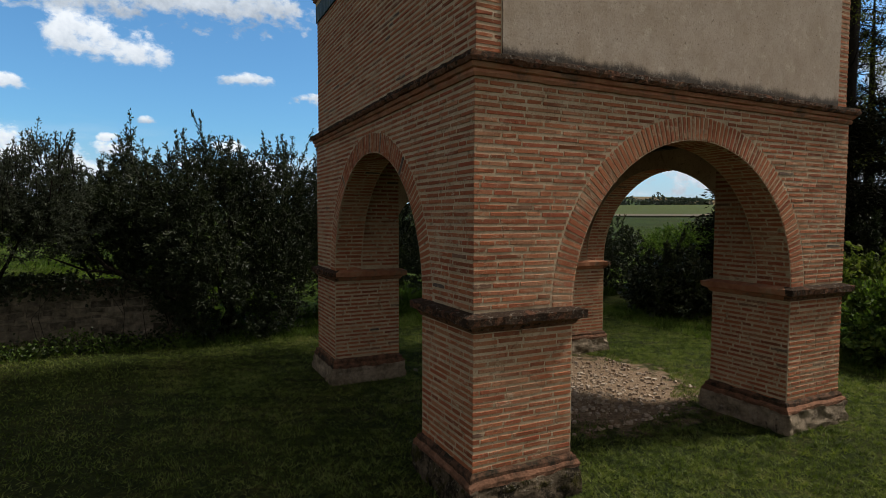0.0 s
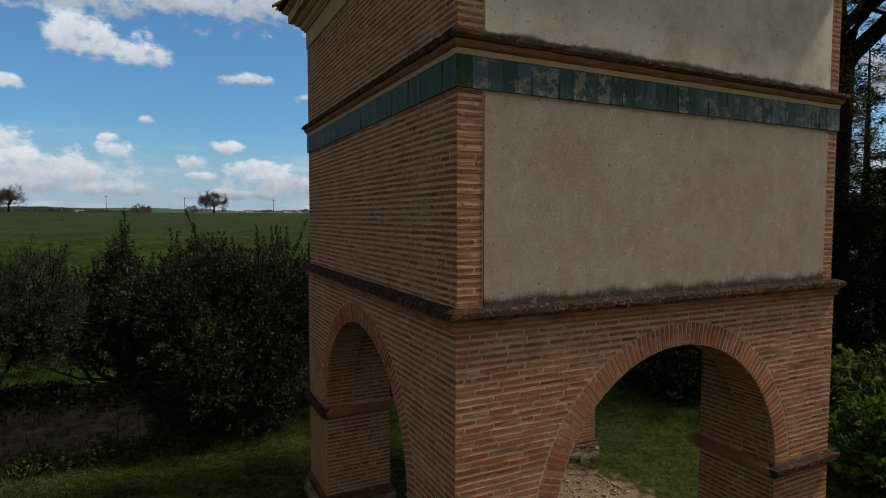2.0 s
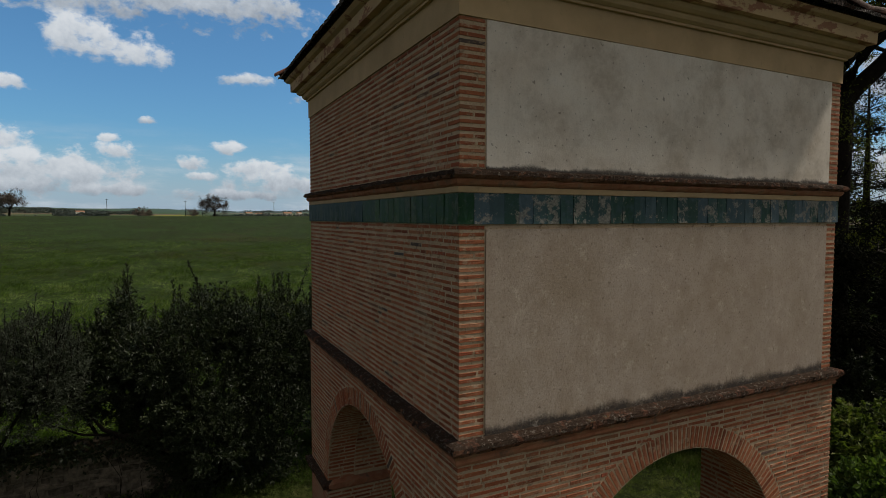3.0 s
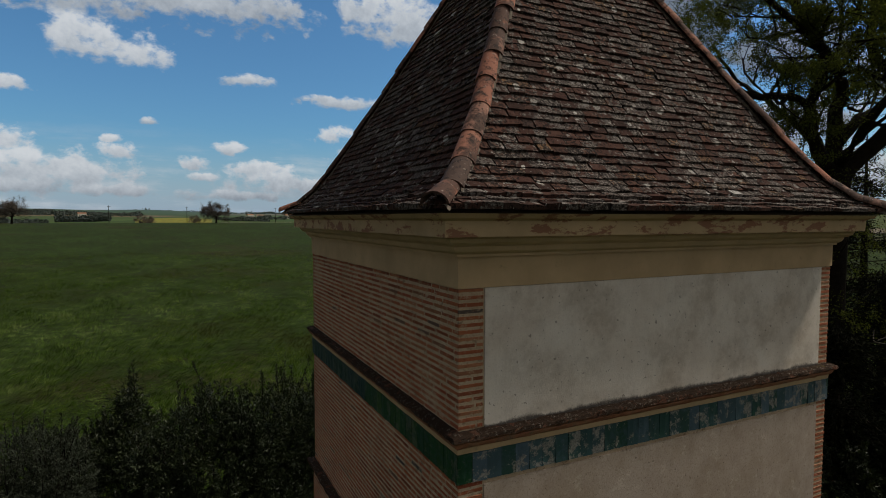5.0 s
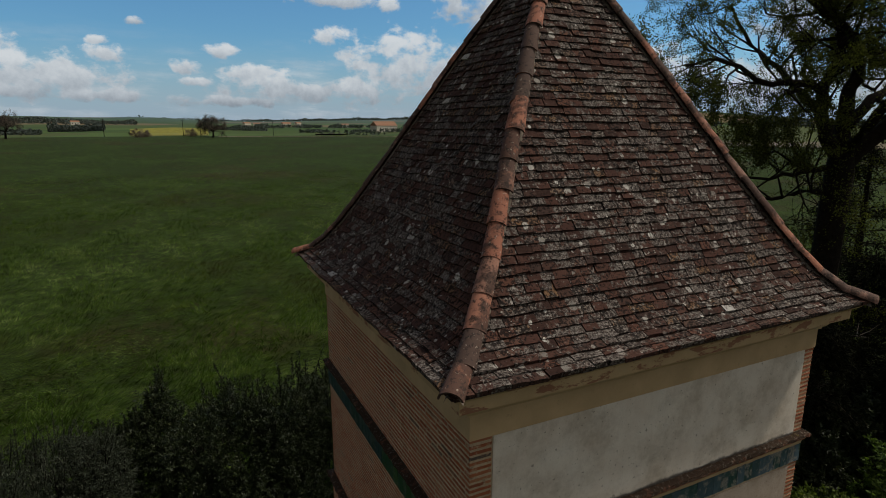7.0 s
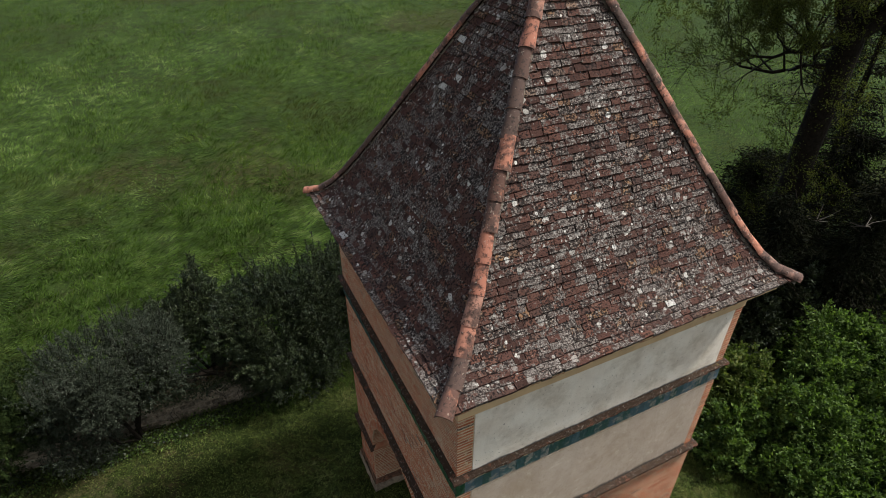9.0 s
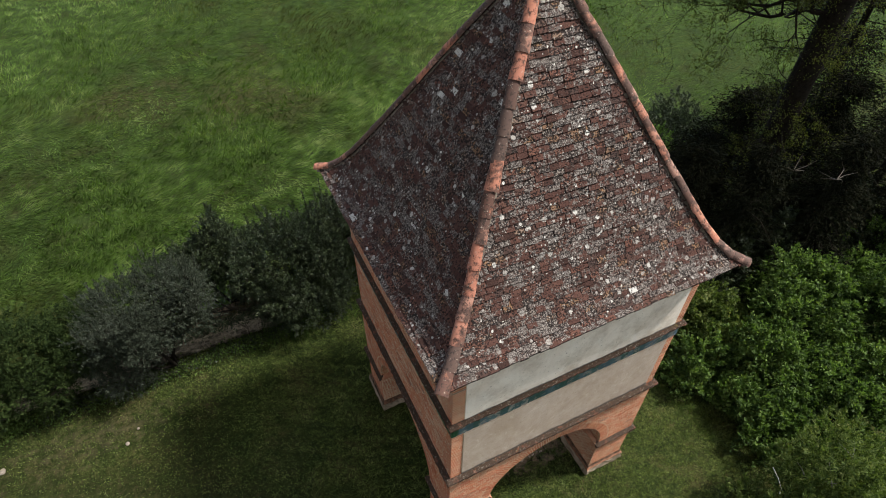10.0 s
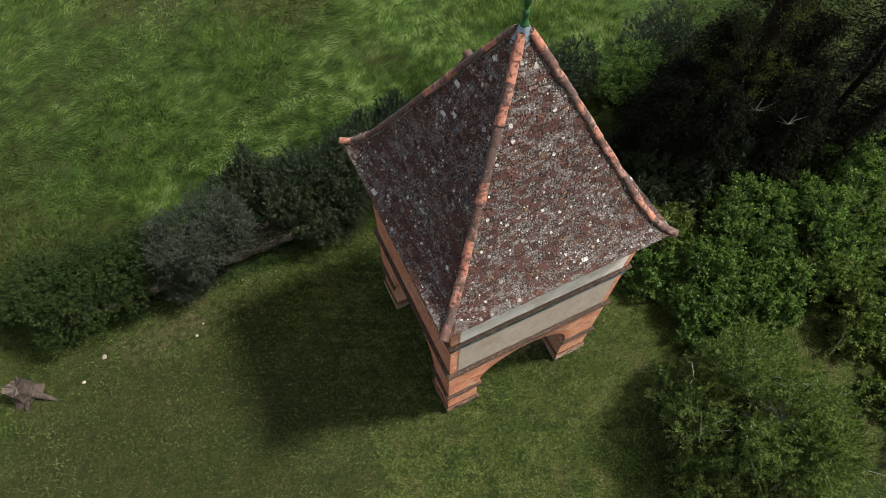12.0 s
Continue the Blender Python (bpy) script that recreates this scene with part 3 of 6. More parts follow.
L_GREY = leaf_material("silvery_leaf", [(0.1, (0.014, 0.019, 0.011)), (0.5, (0.036, 0.044, 0.030)), (0.85, (0.074, 0.086, 0.066)), (1.0, (0.15, 0.16, 0.135))], 0.15, 0.65, 0.12)
L_BRIGHT = leaf_material("fresh_green_leaf", [(0.1, (0.018, 0.033, 0.009)), (0.45, (0.058, 0.098, 0.024)), (0.75, (0.12, 0.185, 0.048)), (1.0, (0.22, 0.29, 0.085))], 0.34, 0.6, 0.18, 0.4, 1.6)
L_OLIVE = leaf_material("olive_green_leaf", [(0.1, (0.026, 0.042, 0.010)), (0.4, (0.064, 0.092, 0.024)), (0.7, (0.11, 0.145, 0.042)), (1.0, (0.19, 0.20, 0.085))], 0.35, 0.65, 0.12, 0.35, 1.6)
L_OAK = leaf_material("young_oak_leaf", [(0.1, (0.024, 0.028, 0.009)), (0.5, (0.058, 0.066, 0.019)), (0.9, (0.12, 0.125, 0.04))], 0.45, 0.75, 0.05, 0.4, 0.5)
TWIG = simple_material("bare_twig", (0.10, 0.08, 0.065), (0.22, 0.18, 0.155), 0.5)
BLEACHED = simple_material("bleached_branch", (0.03, 0.025, 0.02), (0.095, 0.08, 0.067), 6.0, 0.9, 0.6)
SPIKE = simple_material("dry_grey_spike", (0.07, 0.075, 0.06), (0.22, 0.22, 0.185), 3.0)
L_DARK = leaf_material("dark_conifer_leaf", [(0.15, (0.004, 0.005, 0.003)), (0.55, (0.010, 0.012, 0.006)), (0.9, (0.022, 0.022, 0.012))], 0.05, 0.85, 0.06)
L_GRASS = leaf_material("lawn_grass_blade", [(0.1, (0.032, 0.046, 0.012)), (0.35, (0.076, 0.104, 0.026)), (0.65, (0.135, 0.165, 0.050)), (0.9, (0.19, 0.205, 0.08)), (1.0, (0.25, 0.215, 0.12))], 0.4, 0.6, 0.2, 0.6, 0.5, tuft=7.0)
L_MEADOW = leaf_material("meadow_grass_blade", [(0.05, (0.020, 0.034, 0.007)), (0.35, (0.050, 0.085, 0.016)), (0.65, (0.088, 0.138, 0.030)), (0.95, (0.17, 0.205, 0.075))], 0.32, 0.75, 0.08, 0.5, 0.25, (0.055, 0.045, 0.020), tuft=1.2)

# ---- mesh helpers ----
rng = np.random.default_rng(7)


def quick_mesh(name, verts, faces, mat, smooth=False):
    """A mesh from an (n, 3) array and an (m, k) array of corners."""
    verts, faces = np.asarray(verts, np.float32), np.asarray(faces, np.int32)
    m, k = faces.shape
    me = bpy.data.meshes.new(name)
    me.vertices.add(len(verts))
    me.vertices.foreach_set("co", verts.ravel())
    me.loops.add(m * k)
    me.loops.foreach_set("vertex_index", faces.ravel())
    me.polygons.add(m)
    me.polygons.foreach_set("loop_start", np.arange(0, m * k, k, dtype=np.int32))
    me.polygons.foreach_set("use_smooth", np.full(m, smooth, dtype=bool))
    me.update(calc_edges=True)
    me.validate()
    me.materials.append(mat)
    if smooth:
        me.set_sharp_from_angle(angle=radians(50))
    return me


def thing(name, label, category, group="", kind="", at=(0, 0, 0)):
    ob = new(name)
    ob.empty_display_size = 0.2
    ob.location = at
    return tagged(ob, label, category, group, kind)


def part(name, data, parent, label="", kind=""):
    """Link a mesh (or a bmesh with its material) as ONE mesh object under a thing or a part."""
    ob = new(name, data)
    ob.parent = parent
    if parent is not None:
        off = Vector((0, 0, 0))
        up = parent
        while up is not None:
            off += up.location
            up = up.parent
        ob.location = -off if parent.get("placed", 0) == 0 else (0, 0, 0)
    return tagged(ob, label, kind=kind)


def bm_mesh(name, bm, mat, smooth=False):
    bmesh.ops.recalc_face_normals(bm, faces=bm.faces)
    me = bpy.data.meshes.new(name)
    bm.to_mesh(me)
    bm.free()
    me.materials.append(mat)
    if smooth:
        for f in me.polygons:
            f.use_smooth = True
        me.set_sharp_from_angle(angle=radians(38))
    return me


def box_bm(bm, lo, hi, bevel=0.0):
    r = bmesh.ops.create_cube(bm, size=1.0)
    c, d = (Vector(lo) + Vector(hi)) / 2, Vector(hi) - Vector(lo)
    for v in r["verts"]:
        v.co = Vector((c.x + v.co.x * d.x, c.y + v.co.y * d.y, c.z + v.co.z * d.z))
    if bevel > 0:
        bmesh.ops.bevel(bm, geom=list({e for v in r["verts"] for e in v.link_edges}), offset=bevel, segments=2, affect="EDGES")


def box_mesh(name, lo, hi, mat, bevel=0.0):
    bm = bmesh.new()
    box_bm(bm, lo, hi, bevel)
    return bm_mesh(name, bm, mat)


def ring_mesh(name, profile, mat, half=0.0, jag=0.0, step=0.12, centre=(0, 0)):
    """A moulding run round a square: profile of (half width, z), closed; jag wears its edges."""
    prof = np.array(profile, float)
    k = len(prof)
    sides = []
    for i in range(4):
        a = i * math.pi / 2
        count = max(2, int(2 * prof[:, 0].max() / step))
        for j in range(count):
            sides.append((a, -1 + 2 * j / count))
    V = np.zeros((len(sides) * k, 3))
    for s, (a, u) in enumerate(sides):
        ca, sa = math.cos(a), math.sin(a)
        w = prof[:, 0]
        z = prof[:, 1]
        x, y = u * w, -w
        if jag:
            e = jag * rng.normal(0, 1, k)
            y = y + e
            z = z + 0.6 * jag * rng.normal(0, 1, k)
        V[s * k:(s + 1) * k] = np.stack([ca * x - sa * y + centre[0], sa * x + ca * y + centre[1], z], 1)
    F = []
    S = len(sides)
    for s in range(S):
        for i in range(k):
            j = (i + 1) % k
            F.append((s * k + i, ((s + 1) % S) * k + i, ((s + 1) % S) * k + j, s * k + j))
    return quick_mesh(name, V, F, mat)


class Pieces:
    """Bricks, tiles and stones: flat-backed blocks given by the middle of their back, two axes, sizes and depth."""

    def __init__(self):
        self.rows = []

    def add(self, c, u, v, w, h, d):
        self.rows.append((*c, *u, *v, w, h, d))

    def split(self, keep):
        near = Pieces()
        far = Pieces()
        for r in self.rows:
            (near if keep(r) and len(near.rows) < 300 else far).rows.append(r)
        return near, far

    def arrays(self):
        a = np.array(self.rows, float)
        return a[:, 0:3], a[:, 3:6], a[:, 6:9], a[:, 9], a[:, 10], a[:, 11]

    def mesh(self, name, mat, inset=0.003, jitter=0.0016, back=0.01):
        C, U, V, W, H, D = self.arrays()
        N = np.cross(U, V)
        n = len(C)
        out = np.zeros((n, 8, 3))
        for i, (a, b, f) in enumerate([(-1, -1, 0), (1, -1, 0), (1, 1, 0), (-1, 1, 0), (-1, -1, 1), (1, -1, 1), (1, 1, 1), (-1, 1, 1)]):
            hw = W / 2 - (inset if f else 0)
            hh = H / 2 - (inset if f else 0)
            dd = D if f else -back * np.ones(n)
            P = C + U * (a * hw)[:, None] + V * (b * hh)[:, None] + N * dd[:, None]
            out[:, i] = P + rng.normal(0, jitter if f else jitter * 0.3, (n, 3))
        F = np.array([(4, 5, 6, 7), (0, 1, 5, 4), (1, 2, 6, 5), (2, 3, 7, 6), (3, 0, 4, 7)])
        faces = (np.arange(n) * 8)[:, None, None] + F[None]
        return quick_mesh(name, out.reshape(-1, 3), faces.reshape(-1, 4), mat)

    def objects(self, name, mat, parent, kinds=5, rough=0.03, front=(0.485, 0.43)):
        """Each piece an object of its own; alike pieces share one of a few meshes."""
        meshes = []
        for _ in range(kinds):
            bm = bmesh.new()
            vs = []
            for f, (s, t) in ((0, (0.5, 0.5)), (1, front)):
                for a, b in ((-1, -1), (0, -1), (1, -1), (1, 1), (0, 1), (-1, 1)):
                    vs.append(bm.verts.new((a * s + rng.normal(0, rough * 0.25), b * t + rng.normal(0, rough * (1.0 if f else 0.4)), f * (1 + rng.normal(0, 0.12)) - (0 if f else 0.4))))
            bm.faces.new(vs[6:12])
            for i in range(6):
                j = (i + 1) % 6
                bm.faces.new((vs[i], vs[j], vs[6 + j], vs[6 + i]))
            meshes.append(bm_mesh(name, bm, mat))
        for r in self.rows:
            c, u, v = Vector(r[0:3]), Vector(r[3:6]), Vector(r[6:9])
            w = u.cross(v)
            m = Matrix((u * r[9], v * r[10], w * r[11])).transposed().to_4x4()
            m.translation = c
            ob = part(name, meshes[int(rng.integers(kinds))], parent)
            ob.matrix_basis = m


def lay_course(pieces, origin, u, spans, z, height, depth, longs=(0.27, 0.30), shorts=(0.13, 0.2), joint=0.018, mixed=0.22):
    """One course of bricks along u, within spans of u."""
    for a, b in spans:
        x = a + (rng.uniform(-0.15, 0.0) if b - a > 0.5 else 0.0)
        while x < b - 0.03:
            w = rng.uniform(*shorts) if rng.random() < mixed else (rng.uniform(0.38, 0.42) if rng.random() < 0.25 else rng.uniform(*longs))
            lo, hi = max(x, a), min(x + w, b)
            if b - hi < 0.06:
                hi = b
            if hi - lo > 0.04:
                mid = (lo + hi) / 2
                c = (origin[0] + u[0] * mid, origin[1] + u[1] * mid, z + rng.normal(0, 0.002))
                pieces.add(c, u, (0, 0, 1), hi - lo - 0.002, height * rng.uniform(0.9, 1.06), depth * rng.uniform(0.6, 1.35))
            x = hi + joint * rng.uniform(0.7, 1.3) if hi < b else b


SIDES = [(math.cos(i * math.pi / 2), math.sin(i * math.pi / 2)) for i in range(4)]   # the direction along each face; 0 is the south face, 3 the west


def side_uv(i):
    c, s = SIDES[i]
    return Vector((c, s, 0)), Vector((s, -c, 0))     # along, outwards


# ---- the dovecote ----
GROUND_Z = -0.155
HALF_L, HALF_M, HALF_T = 2.965, 2.937, 2.935       # half widths: arcade, first and second storey of the loft
INNER, PIER_IN = 1.80, 1.80                        # half width of the openings
SPRING, R_IN, R_OUT = 1.785, 1.80, 2.075             # arches
WALL = 0.48                                        # thickness of the arches
Z_STR1 = 3.98
PITCH, BRICK_H = 0.0675, 0.040
SKIN = 0.004
RELIEF = 0.0050                                    # how far the bricks stand proud of the joints


def arch_gap(z, r):
    d = z - SPRING
    return math.sqrt(max(0.0, r * r - d * d)) if d > 0 else r


dovecote = thing("dovecote", "tall square brick dovecote on four arched piers, steep tiled roof", "dovecote")
dovecote["placed"] = 1
corners = [(-1, -1), (1, -1), (1, 1), (-1, 1)]
piers = []
for sx, sy in corners:
    lo = (min(sx * INNER, sx * (HALF_L - SKIN)), min(sy * INNER, sy * (HALF_L - SKIN)), 0.1)
    hi = (max(sx * INNER, sx * (HALF_L - SKIN)), max(sy * INNER, sy * (HALF_L - SKIN)), Z_STR1 + 0.1)
    piers.append(part("pier", box_mesh("pier", lo, hi, MORTAR), dovecote))
    piers[-1]["placed"] = 1

# the four arches: spandrel wall with its opening
arches = []
for i in range(4):
    u, nrm = side_uv(i)
    bm = bmesh.new()
    steps = 40
    ring = []
    for k in range(steps + 1):
        a = math.pi * k / steps
        ring.append((R_IN * math.cos(a), SPRING + R_IN * math.sin(a)))
    cols = []
    for off in (HALF_L - SKIN, HALF_L - WALL):
        lowv = [bm.verts.new(u * x + nrm * off + Vector((0, 0, z))) for x, z in ring]
        topv = [bm.verts.new(u * x + nrm * off + Vector((0, 0, Z_STR1 + 0.1))) for x, z in ring]
        cols.append((lowv, topv))
    (fl, ft), (bl, bt) = cols
    for k in range(steps):
        bm.faces.new((fl[k], fl[k + 1], ft[k + 1], ft[k]))
        bm.faces.new((bl[k + 1], bl[k], bt[k], bt[k + 1]))
        bm.faces.new((fl[k + 1], fl[k], bl[k], bl[k + 1]))
        bm.faces.new((ft[k], ft[k + 1], bt[k + 1], bt[k]))
    arches.append(part("arch", bm_mesh("arch", bm, MORTAR), dovecote))
    arches[-1]["placed"] = 1

# upper walls
loft_wall = part("wall", box_mesh("wall", (-HALF_M + SKIN, -HALF_M + SKIN, Z_STR1 + 0.05), (HALF_M - SKIN, HALF_M - SKIN, 8.47), MORTAR), dovecote)
loft_wall["placed"] = 1
part("ceiling_boards", box_mesh("ceiling_boards", (-2.4, -2.4, Z_STR1 - 0.02), (2.4, 2.4, Z_STR1 + 0.04), BOARD), dovecote, "dark old oak boards")
for k in range(5):
    x = -1.6 + 0.8 * k
    part("beam", box_mesh("beam", (x - 0.09, -2.34, Z_STR1 - 0.2), (x + 0.09, 2.34, Z_STR1 - 0.022), BOARD, 0.012), dovecote)


def worn_block(name, lo, hi, mat, top_in=0.0, cuts=10, wear=0.012):
    """A block of masonry with softened, uneven faces; its top draws in by top_in."""
    bm = bmesh.new()
    box_bm(bm, lo, hi)
    bmesh.ops.subdivide_edges(bm, edges=bm.edges[:], cuts=cuts, use_grid_fill=True)
    c = (Vector(lo) + Vector(hi)) / 2
    h = hi[2] - lo[2]
    for v in bm.verts:
        t = max(0.0, (v.co.z - lo[2]) / h - 0.55) / 0.45
        for ax in (0, 1):
            half = (hi[ax] - lo[ax]) / 2
            v.co[ax] = c[ax] + (v.co[ax] - c[ax]) * (1 - top_in * t / half)
        nz = noise.noise_vector(v.co * 5.0) * wear * 1.6 + noise.noise_vector(v.co * 17.0) * wear
        v.co += nz
    return bm_mesh(name, bm, mat, True)


for sx, sy in corners:
    a, b = sorted((sx * (INNER - 0.10), sx * 3.055))
    c, d = sorted((sy * (INNER - 0.10), sy * 3.055))
    plinth = part("plinth", worn_block("plinth", (a, c, GROUND_Z - 0.15), (b, d, 0.13), PALE_PLINTH if sx > 0 or sy > 0 else PLINTH, 0.015, 18, 0.026), dovecote, "stone plinth, mossy and crumbling")
    plinth["placed"] = 1
    part("brick_footing", worn_block("brick_footing", (a + 0.02, c + 0.02, 0.125), (b - 0.02, d - 0.02, 0.2), FOOTING, 0.03, 14, 0.012), plinth, "worn brick footing course")
    part("brick_footing", worn_block("brick_footing", (a + 0.055, c + 0.055, 0.195), (b - 0.055, d - 0.055, 0.275), FOOTING, 0.045, 14, 0.01), plinth, "worn brick footing course")
    # impost: a thin slab on a hollow moulding
    a, b = sorted((sx * (INNER - 0.01), sx * (HALF_L - 0.005)))
    c, d = sorted((sy * (INNER - 0.01), sy * (HALF_L - 0.005)))
    grow = [(1.61, 0.01), (1.635, 0.03), (1.66, 0.04), (1.68, 0.07), (1.69, 0.105), (1.765, 0.11), (1.80, 0.0)]
    V, F = [], []
    cnt = 14
    for z, g in grow:
        x0, x1, y0, y1 = a - g, b + g, c - g, d + g
        loop = [(x0 + (x1 - x0) * t / cnt, y0) for t in range(cnt)] + [(x1, y0 + (y1 - y0) * t / cnt) for t in range(cnt)] \
            + [(x1 - (x1 - x0) * t / cnt, y1) for t in range(cnt)] + [(x0, y1 - (y1 - y0) * t / cnt) for t in range(cnt)]
        w = 0.006 if g > 0.05 else 0.002
        V += [(x + rng.normal(0, w), y + rng.normal(0, w), z + rng.normal(0, w * 0.8)) for x, y in loop]
    L = 4 * cnt
    for r in range(len(grow) - 1):
        for k in range(L):
            F.append((r * L + k, r * L + (k + 1) % L, (r + 1) * L + (k + 1) % L, (r + 1) * L + k))
    me = quick_mesh("impost", V, F, LEDGE)
    me.materials.append(MOULD)
    for f in me.polygons:
        c = f.center
        if (sx * c.x < INNER and sy * c.y < HALF_L - 0.03) or (sy * c.y < INNER and sx * c.x < HALF_L - 0.03):
            f.material_index = 1
    part("impost", me, dovecote, "moulded brick impost blackened by lichen on its outer sides")

# string courses
part("string_course", ring_mesh("string_course", [(2.9, 3.985), (2.985, 3.99), (3.0, 4.02), (2.99, 4.05), (3.015, 4.06), (3.03, 4.10), (2.9, 4.10)], MOULD, jag=0.004), dovecote,
     "moulded red brick string course")
part("ledge", ring_mesh("ledge", [(2.88, 4.10), (3.05, 4.105), (3.07, 4.14), (3.06, 4.185), (3.0, 4.205), (2.94, 4.215), (2.88, 4.22)], LEDGE, jag=0.0065, step=0.07), dovecote,
     "ledge blackened by moss and lichen")
part("string_course", ring_mesh("string_course", [(2.9, 6.59), (2.965, 6.592), (2.985, 6.61), (3.0, 6.64), (2.995, 6.66), (2.9, 6.66)], MOULD, jag=0.004), dovecote,
     "moulded red brick string course")
part("ledge", ring_mesh("ledge", [(2.88, 6.66), (3.02, 6.662), (3.045, 6.69), (3.035, 6.725), (2.98, 6.745), (2.945, 6.752), (2.88, 6.757)], LEDGE, jag=0.0065, step=0.07), dovecote,
     "ledge blackened by moss and lichen")
part("fillet", ring_mesh("fillet", [(2.88, 6.532), (2.955, 6.534), (2.96, 6.588), (2.88, 6.588)], STUCCO, jag=0.002), dovecote)
# frieze and cornice
part("frieze", ring_mesh("frieze", [(2.86, 8.12), (2.952, 8.122), (2.952, 8.42), (2.86, 8.42)], STUCCO, jag=0.0012, step=0.3), dovecote, "smooth cream stucco frieze")
part("cornice", ring_mesh("cornice", [(2.86, 8.42), (2.985, 8.421), (2.985, 8.45), (3.0, 8.452), (3.03, 8.475), (3.045, 8.51), (3.045, 8.53), (3.075, 8.532), (3.115, 8.56), (3.13, 8.595), (3.13, 8.612), (3.215, 8.614), (3.22, 8.76), (3.275, 8.785), (3.315, 8.825), (2.86, 8.828)], STUCCO, jag=0.0012, step=0.3),
     dovecote, "moulded cream stucco cornice with brick showing through")

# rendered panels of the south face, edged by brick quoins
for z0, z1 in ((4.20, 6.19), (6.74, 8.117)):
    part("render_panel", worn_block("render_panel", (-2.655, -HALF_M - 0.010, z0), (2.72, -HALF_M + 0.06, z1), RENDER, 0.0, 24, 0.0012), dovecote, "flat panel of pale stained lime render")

# glazed tile band
for i in range(4):
    u, nrm = side_uv(i)
    tiles = Pieces()
    x = -2.955
    while x < 2.95:
        w = min(0.165, 2.955 - x)
        if w > 0.05:
            c = u * (x + w / 2) + nrm * 2.925 + Vector((0, 0, 6.384))
            tiles.add(c, u, (0, 0, 1), w - 0.0008, 0.29, 0.03 + rng.normal(0, 0.0008))
        x += 0.165
    band = part("tile_band", ring_mesh("tile_band", [(2.86, 6.22), (2.926, 6.225), (2.926, 6.535), (2.86, 6.535)], MORTAR), dovecote) if i == 0 else band
    band["placed"] = 1
    green, other = tiles.split(lambda r: r[0] < -2.78 and r[1] < -0.2)
    for some, mat in ((green, GLAZE_GREEN), (other, GLAZE_BLUE if i == 0 else GLAZE_TEAL)):
        if some.rows:
            some.objects("glazed_tile", mat, band, kinds=4, rough=0.006, front=(0.498, 0.494))

# voussoirs of the arches, each brick on edge
for i in range(4):
    u, nrm = side_uv(i)
    vs = Pieces()
    count = 88
    for k in range(count):
        a = math.pi * (k + 0.5) / count
        rad = u * math.cos(a) + Vector((0, 0, math.sin(a)))
        tan = rad.cross(nrm)
        mid = (R_IN + R_OUT) / 2 - 0.004
        ln = (R_OUT - R_IN) * rng.uniform(0.95, 1.02)
        c = rad * mid + Vector((0, 0, SPRING)) + nrm * (HALF_L - SKIN)
        wd = math.pi * mid / count
        # axes: along the tangent and along the radius, so that the face looks outwards
        vs.add(c, tan * -1 if tan.cross(rad).dot(nrm) < 0 else tan, rad, wd * rng.uniform(0.62, 0.72), ln, RELIEF * rng.uniform(0.7, 1.3))
    vs.objects("voussoir", BRICK, arches[i], kinds=4, rough=0.02)

walls_rest = Pieces()
for i in range(4):
    u, nrm = side_uv(i)
    org = nrm * (HALF_L - SKIN)
    z = 0.295
    while z < 3.965:
        if z + 0.03 > 1.62 and z - 0.03 < 1.79:
            z += PITCH
            continue
        gap = arch_gap(z, R_OUT if z > SPRING else INNER) + 0.012
        if z > SPRING + R_OUT:
            gap = 0
        e = HALF_L + 0.003 if i in (0, 2) else HALF_L - SKIN - 0.003
        spans = [(-e, -gap), (gap, e)] if gap > 0 else [(-e, e)]
        lay_course(walls_rest, org, u, [s for s in spans if s[1] - s[0] > 0.03], z, BRICK_H, RELIEF)
        z += PITCH
# the sides of the piers that look into the passage, and the soffits of the arches
for sx, sy in corners:
    for ax in (0, 1):
        out = Vector((-sx, 0, 0)) if ax == 0 else Vector((0, -sy, 0))
        u = Vector((0, 0, 1)).cross(out)
        org = Vector((sx * INNER, 0, 0)) if ax == 0 else Vector((0, sy * INNER, 0))
        z = 0.26
        while z < 3.86:
            if not 1.59 < z < 1.82:
                lim = (INNER, HALF_L - 0.014) if z < SPRING else (INNER, HALF_L - WALL - 0.01)
                sgn = u[1] * sy if ax == 0 else u[0] * sx
                s = (lim[0], lim[1]) if sgn > 0 else (-lim[1], -lim[0])
                lay_course(walls_rest, org, u, [s], z, BRICK_H, 0.004)
            z += PITCH
for i in range(4):
    u, nrm = side_uv(i)
    count = 82
    for k in range(count):
        a = math.pi * (k + 0.5) / count
        rad = u * math.cos(a) + Vector((0, 0, math.sin(a)))
        tan = rad.cross(nrm)
        x = HALF_L - WALL + 0.01
        first = rng.uniform(0.1, 0.28)
        while x < HALF_L - 0.015:
            hi = min(x + first, HALF_L - 0.013)
            if hi - x > 0.04:
                c = rad * (R_IN + 0.001) + Vector((0, 0, SPRING)) + nrm * ((x + hi) / 2)
                t2 = tan if nrm.cross(tan).dot(rad) < 0 else tan * -1
                walls_rest.add(c, nrm, t2, hi - x, math.pi * R_IN / count * 0.7, 0.004)
            x = hi + 0.015
            first = rng.uniform(0.2, 0.3)
